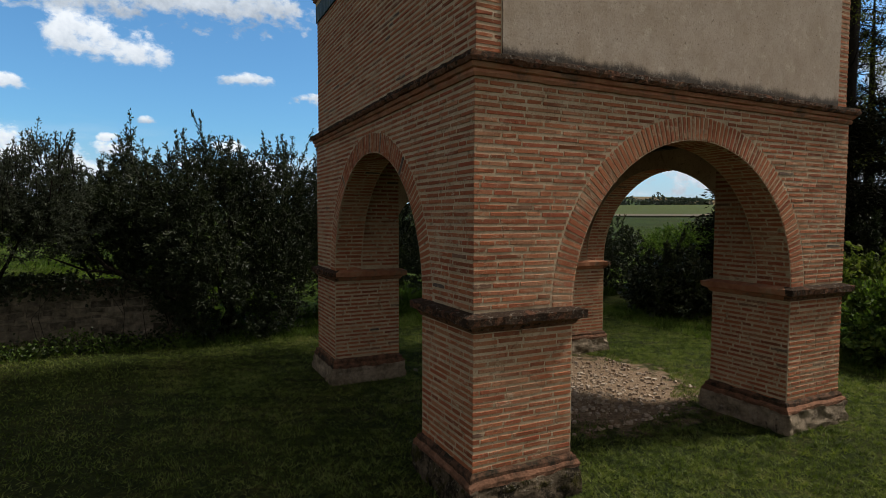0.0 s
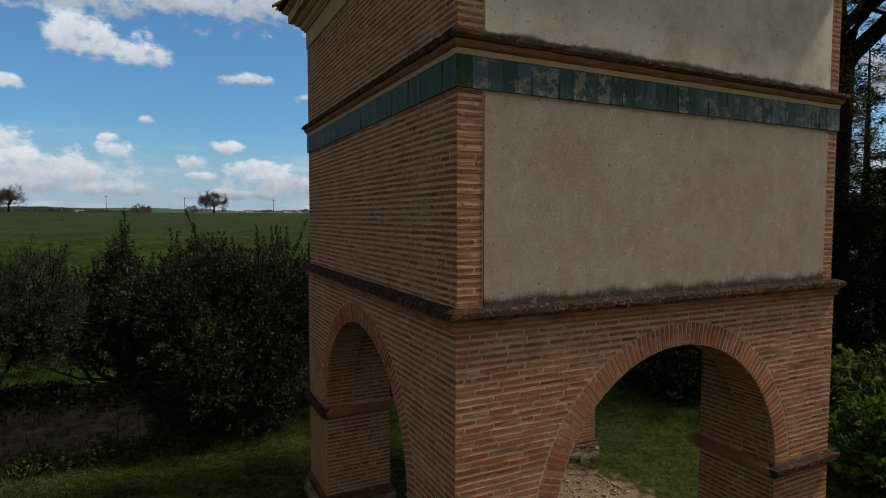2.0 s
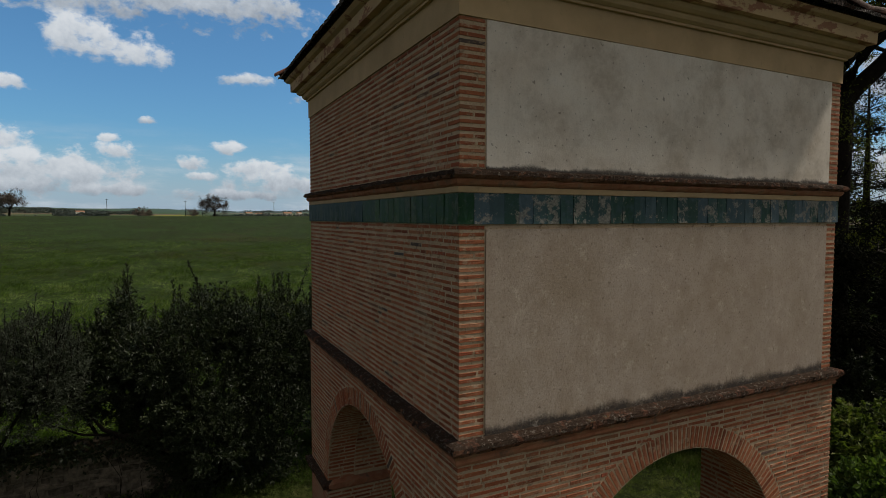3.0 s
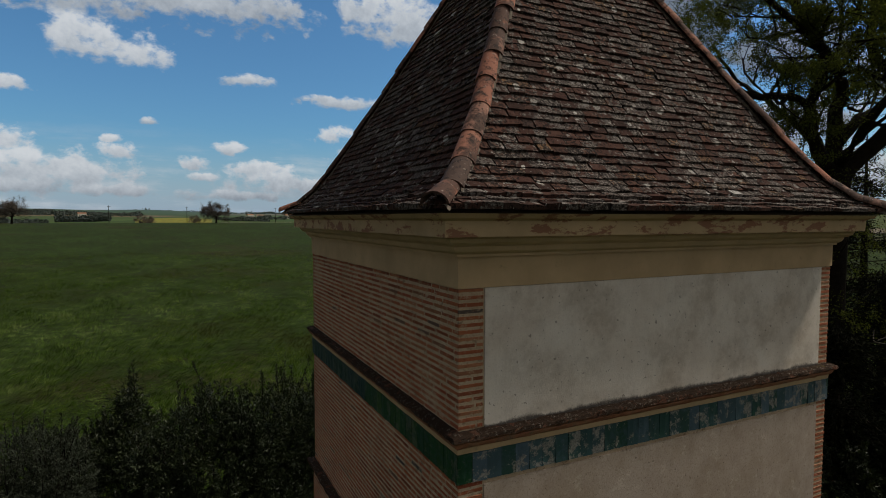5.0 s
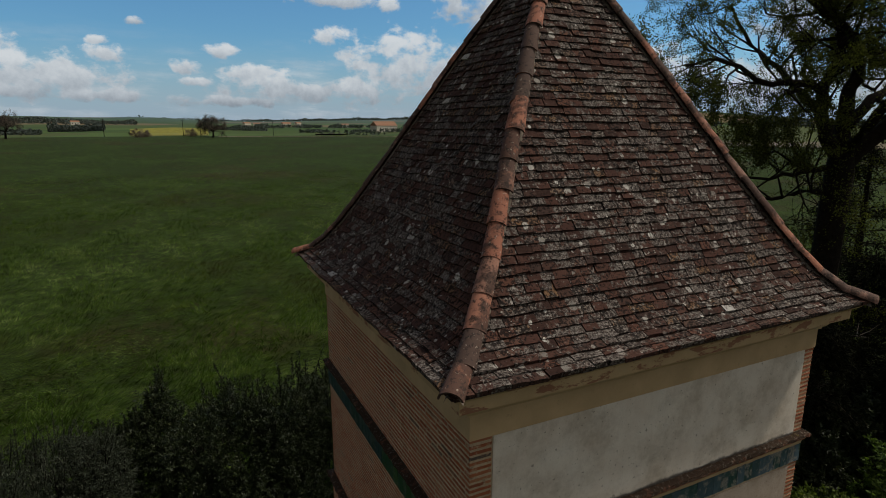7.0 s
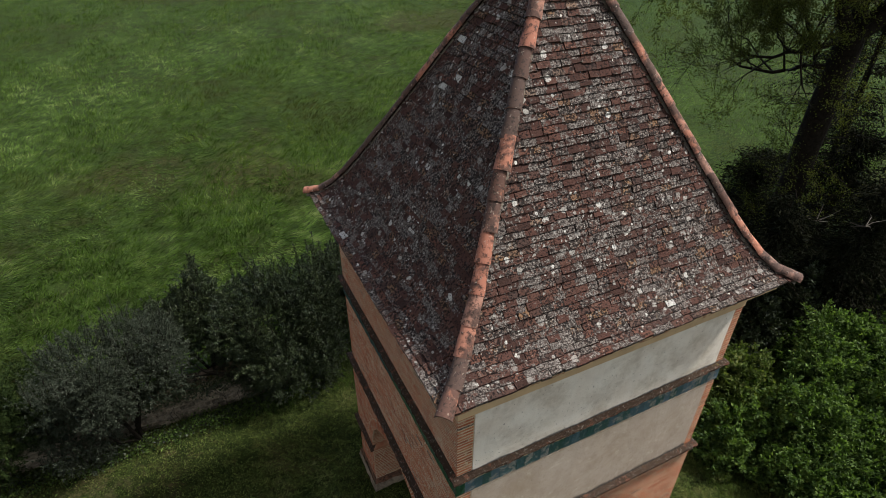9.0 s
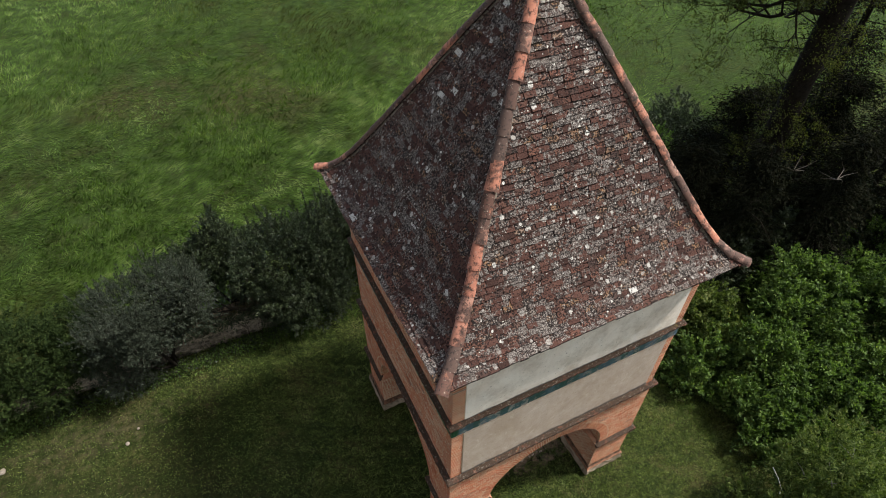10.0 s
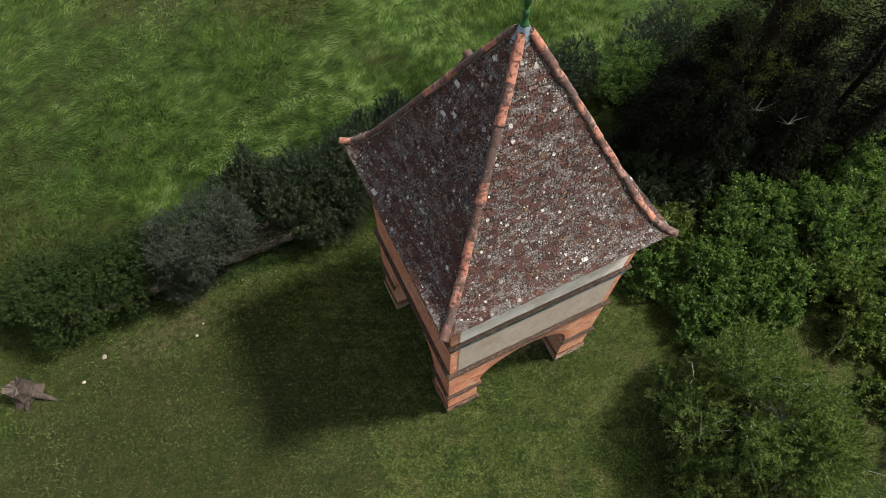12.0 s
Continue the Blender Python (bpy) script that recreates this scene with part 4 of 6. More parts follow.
# the loft: brick all over but for the rendered panels
for i in range(4):
    u, nrm = side_uv(i)
    org = nrm * (HALF_M - SKIN)
    for z0, z1 in ((4.245, 6.21), (6.785, 8.11)):
        z = z0
        while z < z1:
            e = HALF_M + 0.003 if i in (0, 2) else HALF_M - SKIN - 0.003
            spans = [(-e, -2.668), (2.733, e)] if i == 0 else [(-e, e)]
            lay_course(walls_rest, org, u, spans, z, BRICK_H * 0.95, RELIEF)
            z += PITCH * 0.97

near_region = lambda r: r[0] < -1.79 and r[1] < -1.79 and r[2] < 3.0 and (abs(r[0] + HALF_L) < 0.03 or abs(r[1] + HALF_L) < 0.03)
near, rest = walls_rest.split(near_region)
near.objects("brick", BRICK, piers[0], kinds=9, rough=0.05, front=(0.492, 0.465))
part("brickwork", rest.mesh("brickwork", BRICK), dovecote, "weathered orange-red handmade bricks in wide lime joints", kind="stuff")

# ---- roof ----
ROOF = [(3.36, 8.865), (3.24, 8.915), (3.08, 9.015), (2.92, 9.165), (2.76, 9.365), (2.58, 9.635), (2.4, 9.94), (2.0, 10.63), (1.68, 11.2), (1.09, 12.27), (0.3, 13.63), (0.05, 14.06)]


def roof_at(s):
    """Half width, height and outward slope after s metres up the slope from the eave."""
    for (a, z0), (b, z1) in zip(ROOF, ROOF[1:]):
        ln = math.hypot(a - b, z1 - z0)
        if s <= ln or b < 0.1:
            t = s / ln
            return a + (b - a) * t, z0 + (z1 - z0) * t, Vector((0, -(b - a) / ln, (z1 - z0) / ln))
        s -= ln
    return None


SLOPE = sum(math.hypot(a - b, z1 - z0) for (a, z0), (b, z1) in zip(ROOF, ROOF[1:]))
under = [(a - 0.035, z - 0.035) for a, z in ROOF]
V, F = [], []
for a, z in under:
    a = max(a, 0.01)
    V += [(-a, -a, z), (a, -a, z), (a, a, z), (-a, a, z)]
for k in range(len(under) - 1):
    for i in range(4):
        j = (i + 1) % 4
        F.append((k * 4 + i, k * 4 + j, k * 4 + 4 + j, k * 4 + 4 + i))
F.append((3, 2, 1, 0))
roof = part("roof", quick_mesh("roof", V, F, BOARD), dovecote, "steep pyramid roof of old flat tiles with lichen and flared eaves")
roof["placed"] = 1
EXPOSE, TILE_W, TILE_T = 0.112, 0.200, 0.040
roof_tiles = Pieces()
for i in range(4):
    u, nrm = side_uv(i)
    s, row = 0.0, 0
    while s < SLOPE - 0.1:
        w, z, sl = roof_at(s)
        up = (nrm * -sl.y + Vector((0, 0, 1)) * sl.z).normalized()
        face = u.cross(up)
        x = -w - (TILE_W / 2 if row % 2 else 0) + rng.normal(0, 0.01)
        while x < w:
            wide = TILE_W * rng.uniform(0.86, 1.14)
            lo, hi = max(x + 0.0012, -w), min(x + wide - 0.0012, w)
            if hi - lo > 0.03:
                drop = rng.normal(0, 0.006)
                # the tile lies on the next one down: tipped so that its tail stands proud
                c = u * ((lo + hi) / 2) + nrm * w + Vector((0, 0, z)) + up * (EXPOSE * 0.62 + drop) + face * 0.004
                tip = Matrix.Rotation(radians(-10.5 + rng.normal(0, 1.3)), 3, u)
                twist = Matrix.Rotation(rng.normal(0, 0.008), 3, face)
                uu, vv = twist @ u, twist @ (tip @ up)
                roof_tiles.add(c, uu, vv, hi - lo, EXPOSE * 1.5, TILE_T * rng.uniform(0.85, 1.15))
            x += wide
        s += EXPOSE
        row += 1
near, rest = roof_tiles.split(lambda r: r[0] < -0.3 and r[1] < -2.0 and r[2] < 10.1)
near.objects("roof_tile", ROOF_TILE, roof, kinds=6, rough=0.012, front=(0.494, 0.494))
part("roof_tiles", rest.mesh("roof_tiles", ROOF_TILE, inset=0.0012, jitter=0.0045, back=0.004), roof, kind="stuff")


def half_pipe(name, mat, length=0.5, r0=0.115, r1=0.104, thick=0.016, seg=10):
    """A tapered barrel tile along +y, its wide end at the origin."""
    V, F = [], []
    for y, r, dz in ((0.0, r0, 0.0), (length * 0.5, (r0 + r1) / 2, 0.004), (length, r1, 0.0)):
        for rr in (r, r - thick):
            for k in range(seg + 1):
                a = math.pi * (0.02 + 0.96 * k / seg)
                V.append((rr * math.cos(a), y, rr * math.sin(a) * 0.92 + dz))
    n = seg + 1
    for s in range(2):
        o = s * 2 * n
        for k in range(seg):
            F.append((o + k, o + k + 1, o + 2 * n + k + 1, o + 2 * n + k))
            F.append((o + n + k + 1, o + n + k, o + 3 * n + k, o + 3 * n + k + 1))
    for o, rev in ((0, False), (4 * n, True)):
        for k in range(seg):
            q = (o + k, o + n + k, o + n + k + 1, o + k + 1)
            F.append(q if not rev else q[::-1])
    for s in range(2):
        for k in (0, seg):
            o = s * 2 * n
            F.append((o + k, o + 2 * n + k, o + 3 * n + k, o + n + k))
    return quick_mesh(name, V, F, mat, True)


hip_meshes = [half_pipe("hip_tile", HIP_TILE, 0.50, 0.122 + d, 0.099 + d, 0.02) for d in (0.0, 0.006, -0.005)]
HIP_PTS = [(a, z) for a, z in ROOF]


def hip_at(s):
    for (a, z0), (b, z1) in zip(HIP_PTS, HIP_PTS[1:]):
        ln = math.sqrt(2 * (a - b) ** 2 + (z1 - z0) ** 2)
        if s <= ln or b < 0.1:
            t = s / ln
            return a + (b - a) * t, z0 + (z1 - z0) * t
        s -= ln


HIP_LEN = sum(math.sqrt(2 * (a - b) ** 2 + (z1 - z0) ** 2) for (a, z0), (b, z1) in zip(HIP_PTS, HIP_PTS[1:]))
for sx, sy in corners:
    # mortar bed under the tiles
    V, F = [], []
    side = Vector((sy, -sx, 0)).normalized()
    for k in range(40):
        a, z = hip_at(HIP_LEN * k / 39 * 0.985)
        c = Vector((sx * a, sy * a, z + 0.035))
        for w, dz in ((-0.10, -0.06), (-0.075, -0.005), (0.075, -0.005), (0.10, -0.06)):
            V.append(c + side * (w + rng.normal(0, 0.006)) + Vector((0, 0, dz)))
    for k in range(39):
        for j in range(3):
            F.append((k * 4 + j, k * 4 + j + 1, k * 4 + 5 + j, k * 4 + 4 + j))
    part("mortar_bed", quick_mesh("mortar_bed", [tuple(v) for v in V], F, BEDDING), roof)
    s = -0.03
    while s < HIP_LEN - 0.35:
        a0, z0 = hip_at(max(s, 0.0))
        a1, z1 = hip_at(s + 0.46)
        p0, p1 = Vector((sx * a0, sy * a0, z0)), Vector((sx * a1, sy * a1, z1))
        if s < 0:
            p0 += Vector((sx, sy, 0)) * 0.03
        y = (p1 - p0).normalized()
        x = y.cross(Vector((0, 0, 1))).normalized()
        zz = x.cross(y)
        m = Matrix((x, y, zz)).transposed().to_4x4() @ pose(0, 0, 0, 0.6 + rng.normal(0, 0.6), rng.normal(0, 2.5), rng.normal(0, 1.2))
        m.translation = p0 + zz * 0.03 + x * rng.normal(0, 0.006)
        ob = part("hip_tile", hip_meshes[int(rng.integers(3))], roof)
        ob.matrix_basis = m
        s += 0.435


def lathe(name, profile, mat, centre, seg=28):
    V, F = [], []
    for r, z in profile:
        for k in range(seg):
            a = 2 * math.pi * k / seg
            V.append((centre[0] + r * math.cos(a), centre[1] + r * math.sin(a), centre[2] + z))
    for i in range(len(profile) - 1):
        for k in range(seg):
            F.append((i * seg + k, i * seg + (k + 1) % seg, (i + 1) * seg + (k + 1) % seg, (i + 1) * seg + k))
    return quick_mesh(name, V, F, mat, True)


finial = thing("roof_finial", "bottle-green glazed pottery finial on a lead collar", "finial", at=(0, 0, 13.93))
finial["placed"] = 1
V, F = [], []
for j, (r, z) in enumerate([(0.30, -0.28), (0.27, -0.20), (0.19, 0.0), (0.13, 0.14), (0.10, 0.22), (0.02, 0.24)]):
    for k in range(32):
        a = 2 * math.pi * k / 32
        wob = 1 + (0.09 * math.cos(4 * a + 0.4) + 0.04 * math.sin(9 * a)) * (1 - j / 5)
        V.append((r * wob * math.cos(a), r * wob * math.sin(a), z + (0.03 * math.cos(4 * a) if j == 0 else 0)))
for j in range(5):
    for k in range(32):
        F.append((j * 32 + k, j * 32 + (k + 1) % 32, (j + 1) * 32 + (k + 1) % 32, (j + 1) * 32 + k))
part("lead_collar", quick_mesh("lead_collar", V, F, LEAD, True), finial, "crumpled grey-blue lead collar")
part("pottery_base", lathe("pottery_base", [(0.000, 0.2), (0.093, 0.2), (0.099, 0.24), (0.090, 0.27), (0.062, 0.31), (0.053, 0.38), (0.062, 0.46), (0.074, 0.50), (0.062, 0.54), (0.037, 0.57), (0.000, 0.57)], BOTTLE, (0, 0, 0)), finial)
part("pottery_vase", lathe("pottery_vase", [(0.000, 0.56), (0.034, 0.57), (0.037, 0.62), (0.074, 0.70), (0.093, 0.80), (0.081, 0.90), (0.043, 0.96), (0.053, 1.0), (0.031, 1.06), (0.015, 1.2), (0.000, 1.26)], BOTTLE, (0, 0, 0)), finial)

# ---- ground ----
def height(x, y):
    """The lawn is level; the meadow climbs to a brow, beyond which lies lower farmland and far hills."""
    r = math.hypot(x, y)
    t = min(1.0, max(0.0, (r - 22.0) / 215.0))
    az = math.degrees(math.atan2(x, y))
    east = min(1.0, max(0.0, (az - 20.0) / 22.0)) if abs(az) < 110 else 0.0
    brow = 7.0 - 3.6 * east if abs(az) < 110 else 4.0
    z = brow * t * t * (3 - 2 * t)
    if r > 245:
        d = min(1.0, (r - 245) / 200)
        z -= 3.5 * d * d * (3 - 2 * d) * (1 - east)
        d = min(1.0, (r - 245) / 130)
        z += 8.0 * d * d * (3 - 2 * d) * east
    if r > 600:
        h = noise.noise(Vector((x * 0.0013, y * 0.0013, 3.0))) * 0.7 + 0.55
        z += max(0.0, h) * min(1.0, (r - 600) / 1700) * 24.0
        for at_az, at_r, wide, deep, tall in ((-11.0, 1900, 6.0, 500, 22.0), (-1.5, 2000, 5.0, 450, 16.0), (0.4, 650, 5.0, 110, 4.5), (14.0, 2600, 13.0, 600, 20.0), (45.0, 900, 14.0, 300, 22.0)):
            z += tall * math.exp(-((az - at_az) / wide) ** 2 - ((r - at_r) / deep) ** 2)
    return GROUND_Z + z + (0.03 * noise.noise(Vector((x * 0.5, y * 0.5, 0))) if r < 60 else 0.0)


rings = [0.0, 1.5, 3, 4.5, 6, 7.5, 9, 10.5, 12, 14, 16, 18, 20, 22, 25, 28, 32, 37, 43, 50, 60, 72, 86, 104, 125, 150, 175, 200, 220, 235, 245, 255, 270, 290, 320, 360, 420, 500, 600, 700, 820, 960, 1150, 1400, 1700, 2050, 2450, 3000, 3700, 4600]
SEG = 160
V = [(0, 0, height(0, 0))]
for r in rings[1:]:
    for k in range(SEG):
        a = 2 * math.pi * k / SEG
        x, y = r * math.sin(a), r * math.cos(a)
        V.append((x, y, height(x, y)))
F = []
for i in range(len(rings) - 2):
    o = 1 + i * SEG
    for k in range(SEG):
        F.append((o + k, o + SEG + k, o + SEG + (k + 1) % SEG, o + (k + 1) % SEG))
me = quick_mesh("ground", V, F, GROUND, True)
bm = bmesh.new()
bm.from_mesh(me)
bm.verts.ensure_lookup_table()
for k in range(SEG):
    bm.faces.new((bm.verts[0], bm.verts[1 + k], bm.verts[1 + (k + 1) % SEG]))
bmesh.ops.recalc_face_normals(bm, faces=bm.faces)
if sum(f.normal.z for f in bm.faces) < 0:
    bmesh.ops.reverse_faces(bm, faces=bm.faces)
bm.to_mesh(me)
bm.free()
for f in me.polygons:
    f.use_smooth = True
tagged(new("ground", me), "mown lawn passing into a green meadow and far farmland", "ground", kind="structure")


# ---- planting ----
def leaf_cards(name, P, D, length, width, mat, fold=0.25):
    """Single leaves: a folded lozenge at each point, pointing along D."""
    n = len(P)
    D = D / (np.linalg.norm(D, axis=1, keepdims=True) + 1e-9)
    R = rng.normal(0, 1, (n, 3))
    S = np.cross(D, R)
    S /= np.linalg.norm(S, axis=1, keepdims=True) + 1e-9
    N = np.cross(S, D)
    L = (length * rng.uniform(0.6, 1.25, n))[:, None]
    Wd = (width * rng.uniform(0.6, 1.25, n))[:, None]
    out = np.zeros((n, 4, 3))
    out[:, 0] = P
    out[:, 1] = P + D * L * 0.45 + S * Wd * 0.5 + N * Wd * fold
    out[:, 2] = P + D * L
    out[:, 3] = P + D * L * 0.45 - S * Wd * 0.5 + N * Wd * fold
    return quick_mesh(name, out.reshape(-1, 3), np.arange(4 * n).reshape(-1, 4), mat)


def wobble(P, scale, seed):
    """Cheap smooth noise at many points."""
    g = np.random.default_rng(seed)
    v = np.zeros(len(P))
    for k in range(5):
        w = g.normal(0, 1, 3) * scale * (1.6 ** k)
        v += np.sin(P @ w + g.uniform(0, 6.3)) / (1.35 ** k)
    return v / 2.6


def tube(V, F, pts, radii, seg=7):
    """A bent, tapering stem added to V and F."""
    base = len(V)
    for k, (p, r) in enumerate(zip(pts, radii)):
        p = Vector(p)
        q = Vector(pts[min(k + 1, len(pts) - 1)]) - Vector(pts[max(k - 1, 0)])
        y = q.normalized() if q.length > 0 else Vector((0, 0, 1))
        x = y.orthogonal().normalized()
        z = x.cross(y)
        for j in range(seg):
            a = 2 * math.pi * j / seg
            V.append(tuple(p + (x * math.cos(a) + z * math.sin(a)) * r))
    for k in range(len(pts) - 1):
        for j in range(seg):
            F.append((base + k * seg + j, base + k * seg + (j + 1) % seg, base + (k + 1) * seg + (j + 1) % seg, base + (k + 1) * seg + j))


def shrub(name, label, at, lobes, count, leaf, mat, shoots=0, shoot_len=0.8, category="bush", seed=1, rough=0.16, upright=0.25, group="", stems=5, clumpy=9, sprig=False, spray=0.30):
    """A shrub: stems under lobes of foliage; lobes are (x, y, z, rx, ry, rz) from its foot."""
    global rng
    keep = rng
    rng = np.random.default_rng(seed)
    ob = thing(name, label, category, group, at=at)
    ob["placed"] = 1
    V, F = [], []
    for _ in range(stems):
        lx, ly, lz, rx, ry, rz = lobes[int(rng.integers(len(lobes)))]
        end = Vector((lx, ly, lz)) + Vector(rng.uniform(-0.5, 0.5, 3)) * min(rx, ry, rz)
        st = Vector((rng.normal(0, 0.2), rng.normal(0, 0.2), -0.1))
        mid = st.lerp(end, 0.5) + Vector(rng.normal(0, 0.18, 3))
        tube(V, F, [st, st.lerp(mid, 0.5) + Vector(rng.normal(0, 0.05, 3)), mid, end], [0.07, 0.055, 0.04, 0.015])
    part("trunk", quick_mesh("trunk", V, F, BARK, True), ob)
    clumps = []
    for lx, ly, lz, rx, ry, rz in lobes:
        clumps.append((lx, ly, lz, rx * 0.86, ry * 0.86, rz * 0.86))
        for _ in range(clumpy):
            v = rng.normal(0, 1, 3)
            v /= np.linalg.norm(v)
            k = rng.uniform(0.2, 0.42)
            m = (rx * ry * rz) ** (1 / 3)
            clumps.append((lx + v[0] * rx * 0.8, ly + v[1] * ry * 0.8, lz + v[2] * rz * 0.8, m * k, m * k, m * k * 1.1))
    lobes = clumps
    area = np.array([(a[3] * a[4] + a[4] * a[5] + a[3] * a[5]) for a in lobes])
    each = 22
    twig_n = count // each
    pick = rng.choice(len(lobes), twig_n, p=area / area.sum())
    Lb = np.array(lobes)[pick]
    d = rng.normal(0, 1, (twig_n, 3))
    d /= np.linalg.norm(d, axis=1, keepdims=True)
    rad = 0.97 - np.abs(rng.normal(0, 0.17, twig_n))
    body = Lb[:, :3] + d * Lb[:, 3:]
    rad = rad + rough * wobble(body, 1.7, seed) + rough * 0.6 * wobble(body, 5.0, seed + 1)
    foot = Lb[:, :3] + d * Lb[:, 3:] * rad[:, None]
    # each twig carries a spray of leaves towards its tip
    axis = d + rng.normal(0, 0.5, foot.shape) + np.array([0, 0, upright + 0.15])
    axis /= np.linalg.norm(axis, axis=1, keepdims=True)
    reach = spray * rng.uniform(0.45, 1.3, twig_n)
    foot, axis, reach = (np.repeat(a, each, axis=0) for a in (foot, axis, reach))
    t = rng.uniform(0, 1, len(foot)) ** 0.75
    P = foot + axis * (t * reach)[:, None] + rng.normal(0, leaf[1] * 0.45, foot.shape)
    D = axis * (0.25 + 0.75 * t)[:, None] + rng.normal(0, 0.55, foot.shape)
    ok = P[:, 2] > 0.03
    P, D = P[ok], D[ok]
    if shoots:
        sp = []
        V2, F2 = [], []
        sd = []
        for _ in range(shoots):
            lx, ly, lz, rx, ry, rz = lobes[int(rng.choice(len(lobes), p=area / area.sum()))]
            a, b = rng.uniform(0, 2 * math.pi), rng.uniform(0.15, 1.0)
            q = np.array([math.cos(a) * math.sqrt(1 - b * b), math.sin(a) * math.sqrt(1 - b * b), b])
            st = np.array([lx, ly, lz]) + q * np.array([rx, ry, rz]) * 0.9
            ln = shoot_len * rng.uniform(0.4, 1.2)
            dv = np.array([q[0] * 0.35, q[1] * 0.35, 1.0]) + rng.normal(0, 0.12, 3)
            k = int(12 + ln * 75)
            t = rng.uniform(0, 1, k)
            if sprig:
                tube(V2, F2, [tuple(st - dv * 0.3 * ln), tuple(st + dv * 0.5 * ln), tuple(st + dv * ln)], [0.012, 0.008, 0.003], 3)
            sp.append(st + dv * (t * ln)[:, None] + rng.normal(0, 0.03, (k, 3)) * (1.3 - t)[:, None])
            sd.append(rng.normal(0, 0.6, (k, 3)) + dv * 0.9)
        if sprig:
            part("shoot", quick_mesh("shoot", V2, F2, BARK), ob, kind="stuff")
        P = np.concatenate([P] + sp)
        D = np.concatenate([D] + sd)
    part("crown", leaf_cards("crown", P, D, leaf[0], leaf[1], mat), ob)
    rng = keep
    return ob


G = GROUND_Z
# the hedge behind the lawn
shrub("laurel_bush", "tall dark glossy laurel bush behind the lawn", (-4.2, 7.2, G), [(0, 0, 2.0, 1.9, 1.8, 2.1), (1.0, 0.2, 2.9, 1.4, 1.3, 1.6), (-0.6, -0.3, 3.0, 1.4, 1.3, 1.5), (0.2, -0.7, 1.0, 1.9, 1.2, 1.2)], 90000, (0.09, 0.036), L_LAUREL, 260, 0.7, seed=11, group="hedge bushes", sprig=True)
shrub("laurel_bush", "tall dark glossy laurel bush behind the lawn", (-0.6, 8.2, G), [(0, 0, 2.0, 2.1, 1.7, 2.1), (0.9, 0.2, 2.7, 1.4, 1.3, 1.6), (-0.9, 0, 2.8, 1.4, 1.3, 1.6)], 56000, (0.09, 0.036), L_LAUREL, 100, 0.7, seed=12, group="hedge bushes", sprig=True)
shrub("laurel_bush", "dark glossy laurel bush rising to one pointed tip", (-6.5, 8.4, G), [(-0.1, 0, 2.5, 1.3, 1.2, 1.0), (0.1, 0, 3.2, 0.7, 0.7, 1.1), (0.15, 0, 4.0, 0.28, 0.28, 0.7), (-0.9, 0, 2.6, 0.9, 0.8, 0.8), (0.9, -0.2, 1.6, 0.6, 0.8, 1.5)], 42000, (0.09, 0.036), L_LAUREL, 120, 0.6, seed=13, group="hedge bushes", sprig=True, stems=9)
shrub("silvery_bush", "grey-green feathery bush overhanging the garden wall", (-8.9, 6.75, G), [(0, 0, 3.0, 2.0, 1.6, 1.15), (0.9, 0.1, 3.3, 1.1, 1.1, 0.9), (-0.9, -0.3, 3.2, 1.3, 1.2, 1.1), (0.2, -0.4, 2.5, 1.9, 1.0, 0.5), (-1.5, -0.3, 1.4, 1.2, 1.0, 1.4)], 100000, (0.065, 0.024), L_GREY, 420, 0.6, seed=14, rough=0.26, clumpy=13, group="hedge bushes", sprig=True, stems=8)
shrub("hedge_bush", "rounded olive-green evergreen bush by the wall", (-13.5, 7.2, G), [(0, 0, 1.75, 2.3, 1.8, 1.8), (1.2, -0.2, 1.9, 1.3, 1.4, 1.5), (-1.3, -0.4, 1.7, 1.6, 1.4, 1.7), (-2.3, 0.9, 1.4, 1.3, 1.3, 1.4), (2.0, 0.3, 1.6, 1.2, 1.2, 1.4)], 110000, (0.09, 0.036), L_YEW, 130, 0.35, seed=15, group="hedge bushes", rough=0.22, clumpy=20)
shrub("hedge_bush", "rounded olive-green evergreen bush by the wall", (-18.4, 8.9, G), [(0, 0, 1.4, 2.0, 1.8, 1.5), (-1.4, 0.2, 1.4, 1.6, 1.4, 1.4)], 40000, (0.09, 0.036), L_YEW, 60, 0.35, seed=16, group="hedge bushes", rough=0.22, clumpy=18)
# a bare limb leaning over the wall
limb = thing("leaning_branch", "bare dark branch leaning out over the garden wall", "branch", at=(-5.3, 7.0, G))
limb["placed"] = 1
V, F = [], []
tube(V, F, [(0.35, -0.25, -0.05), (0.1, -0.3, 0.8), (-0.7, -0.3, 1.35), (-1.4, -0.2, 1.75), (-1.8, -0.1, 2.3)], [0.09, 0.085, 0.07, 0.05, 0.03], 8)
tube(V, F, [(-1.15, -0.24, 1.6), (-1.8, -0.2, 1.7), (-2.5, 0, 2.0)], [0.035, 0.026, 0.012], 6)
tube(V, F, [(0.3, 0, 0.1), (-0.05, 0.1, 0.9), (-0.1, 0.1, 1.8)], [0.05, 0.04, 0.02], 6)
part("limb", quick_mesh("limb", V, F, BARK, True), limb)
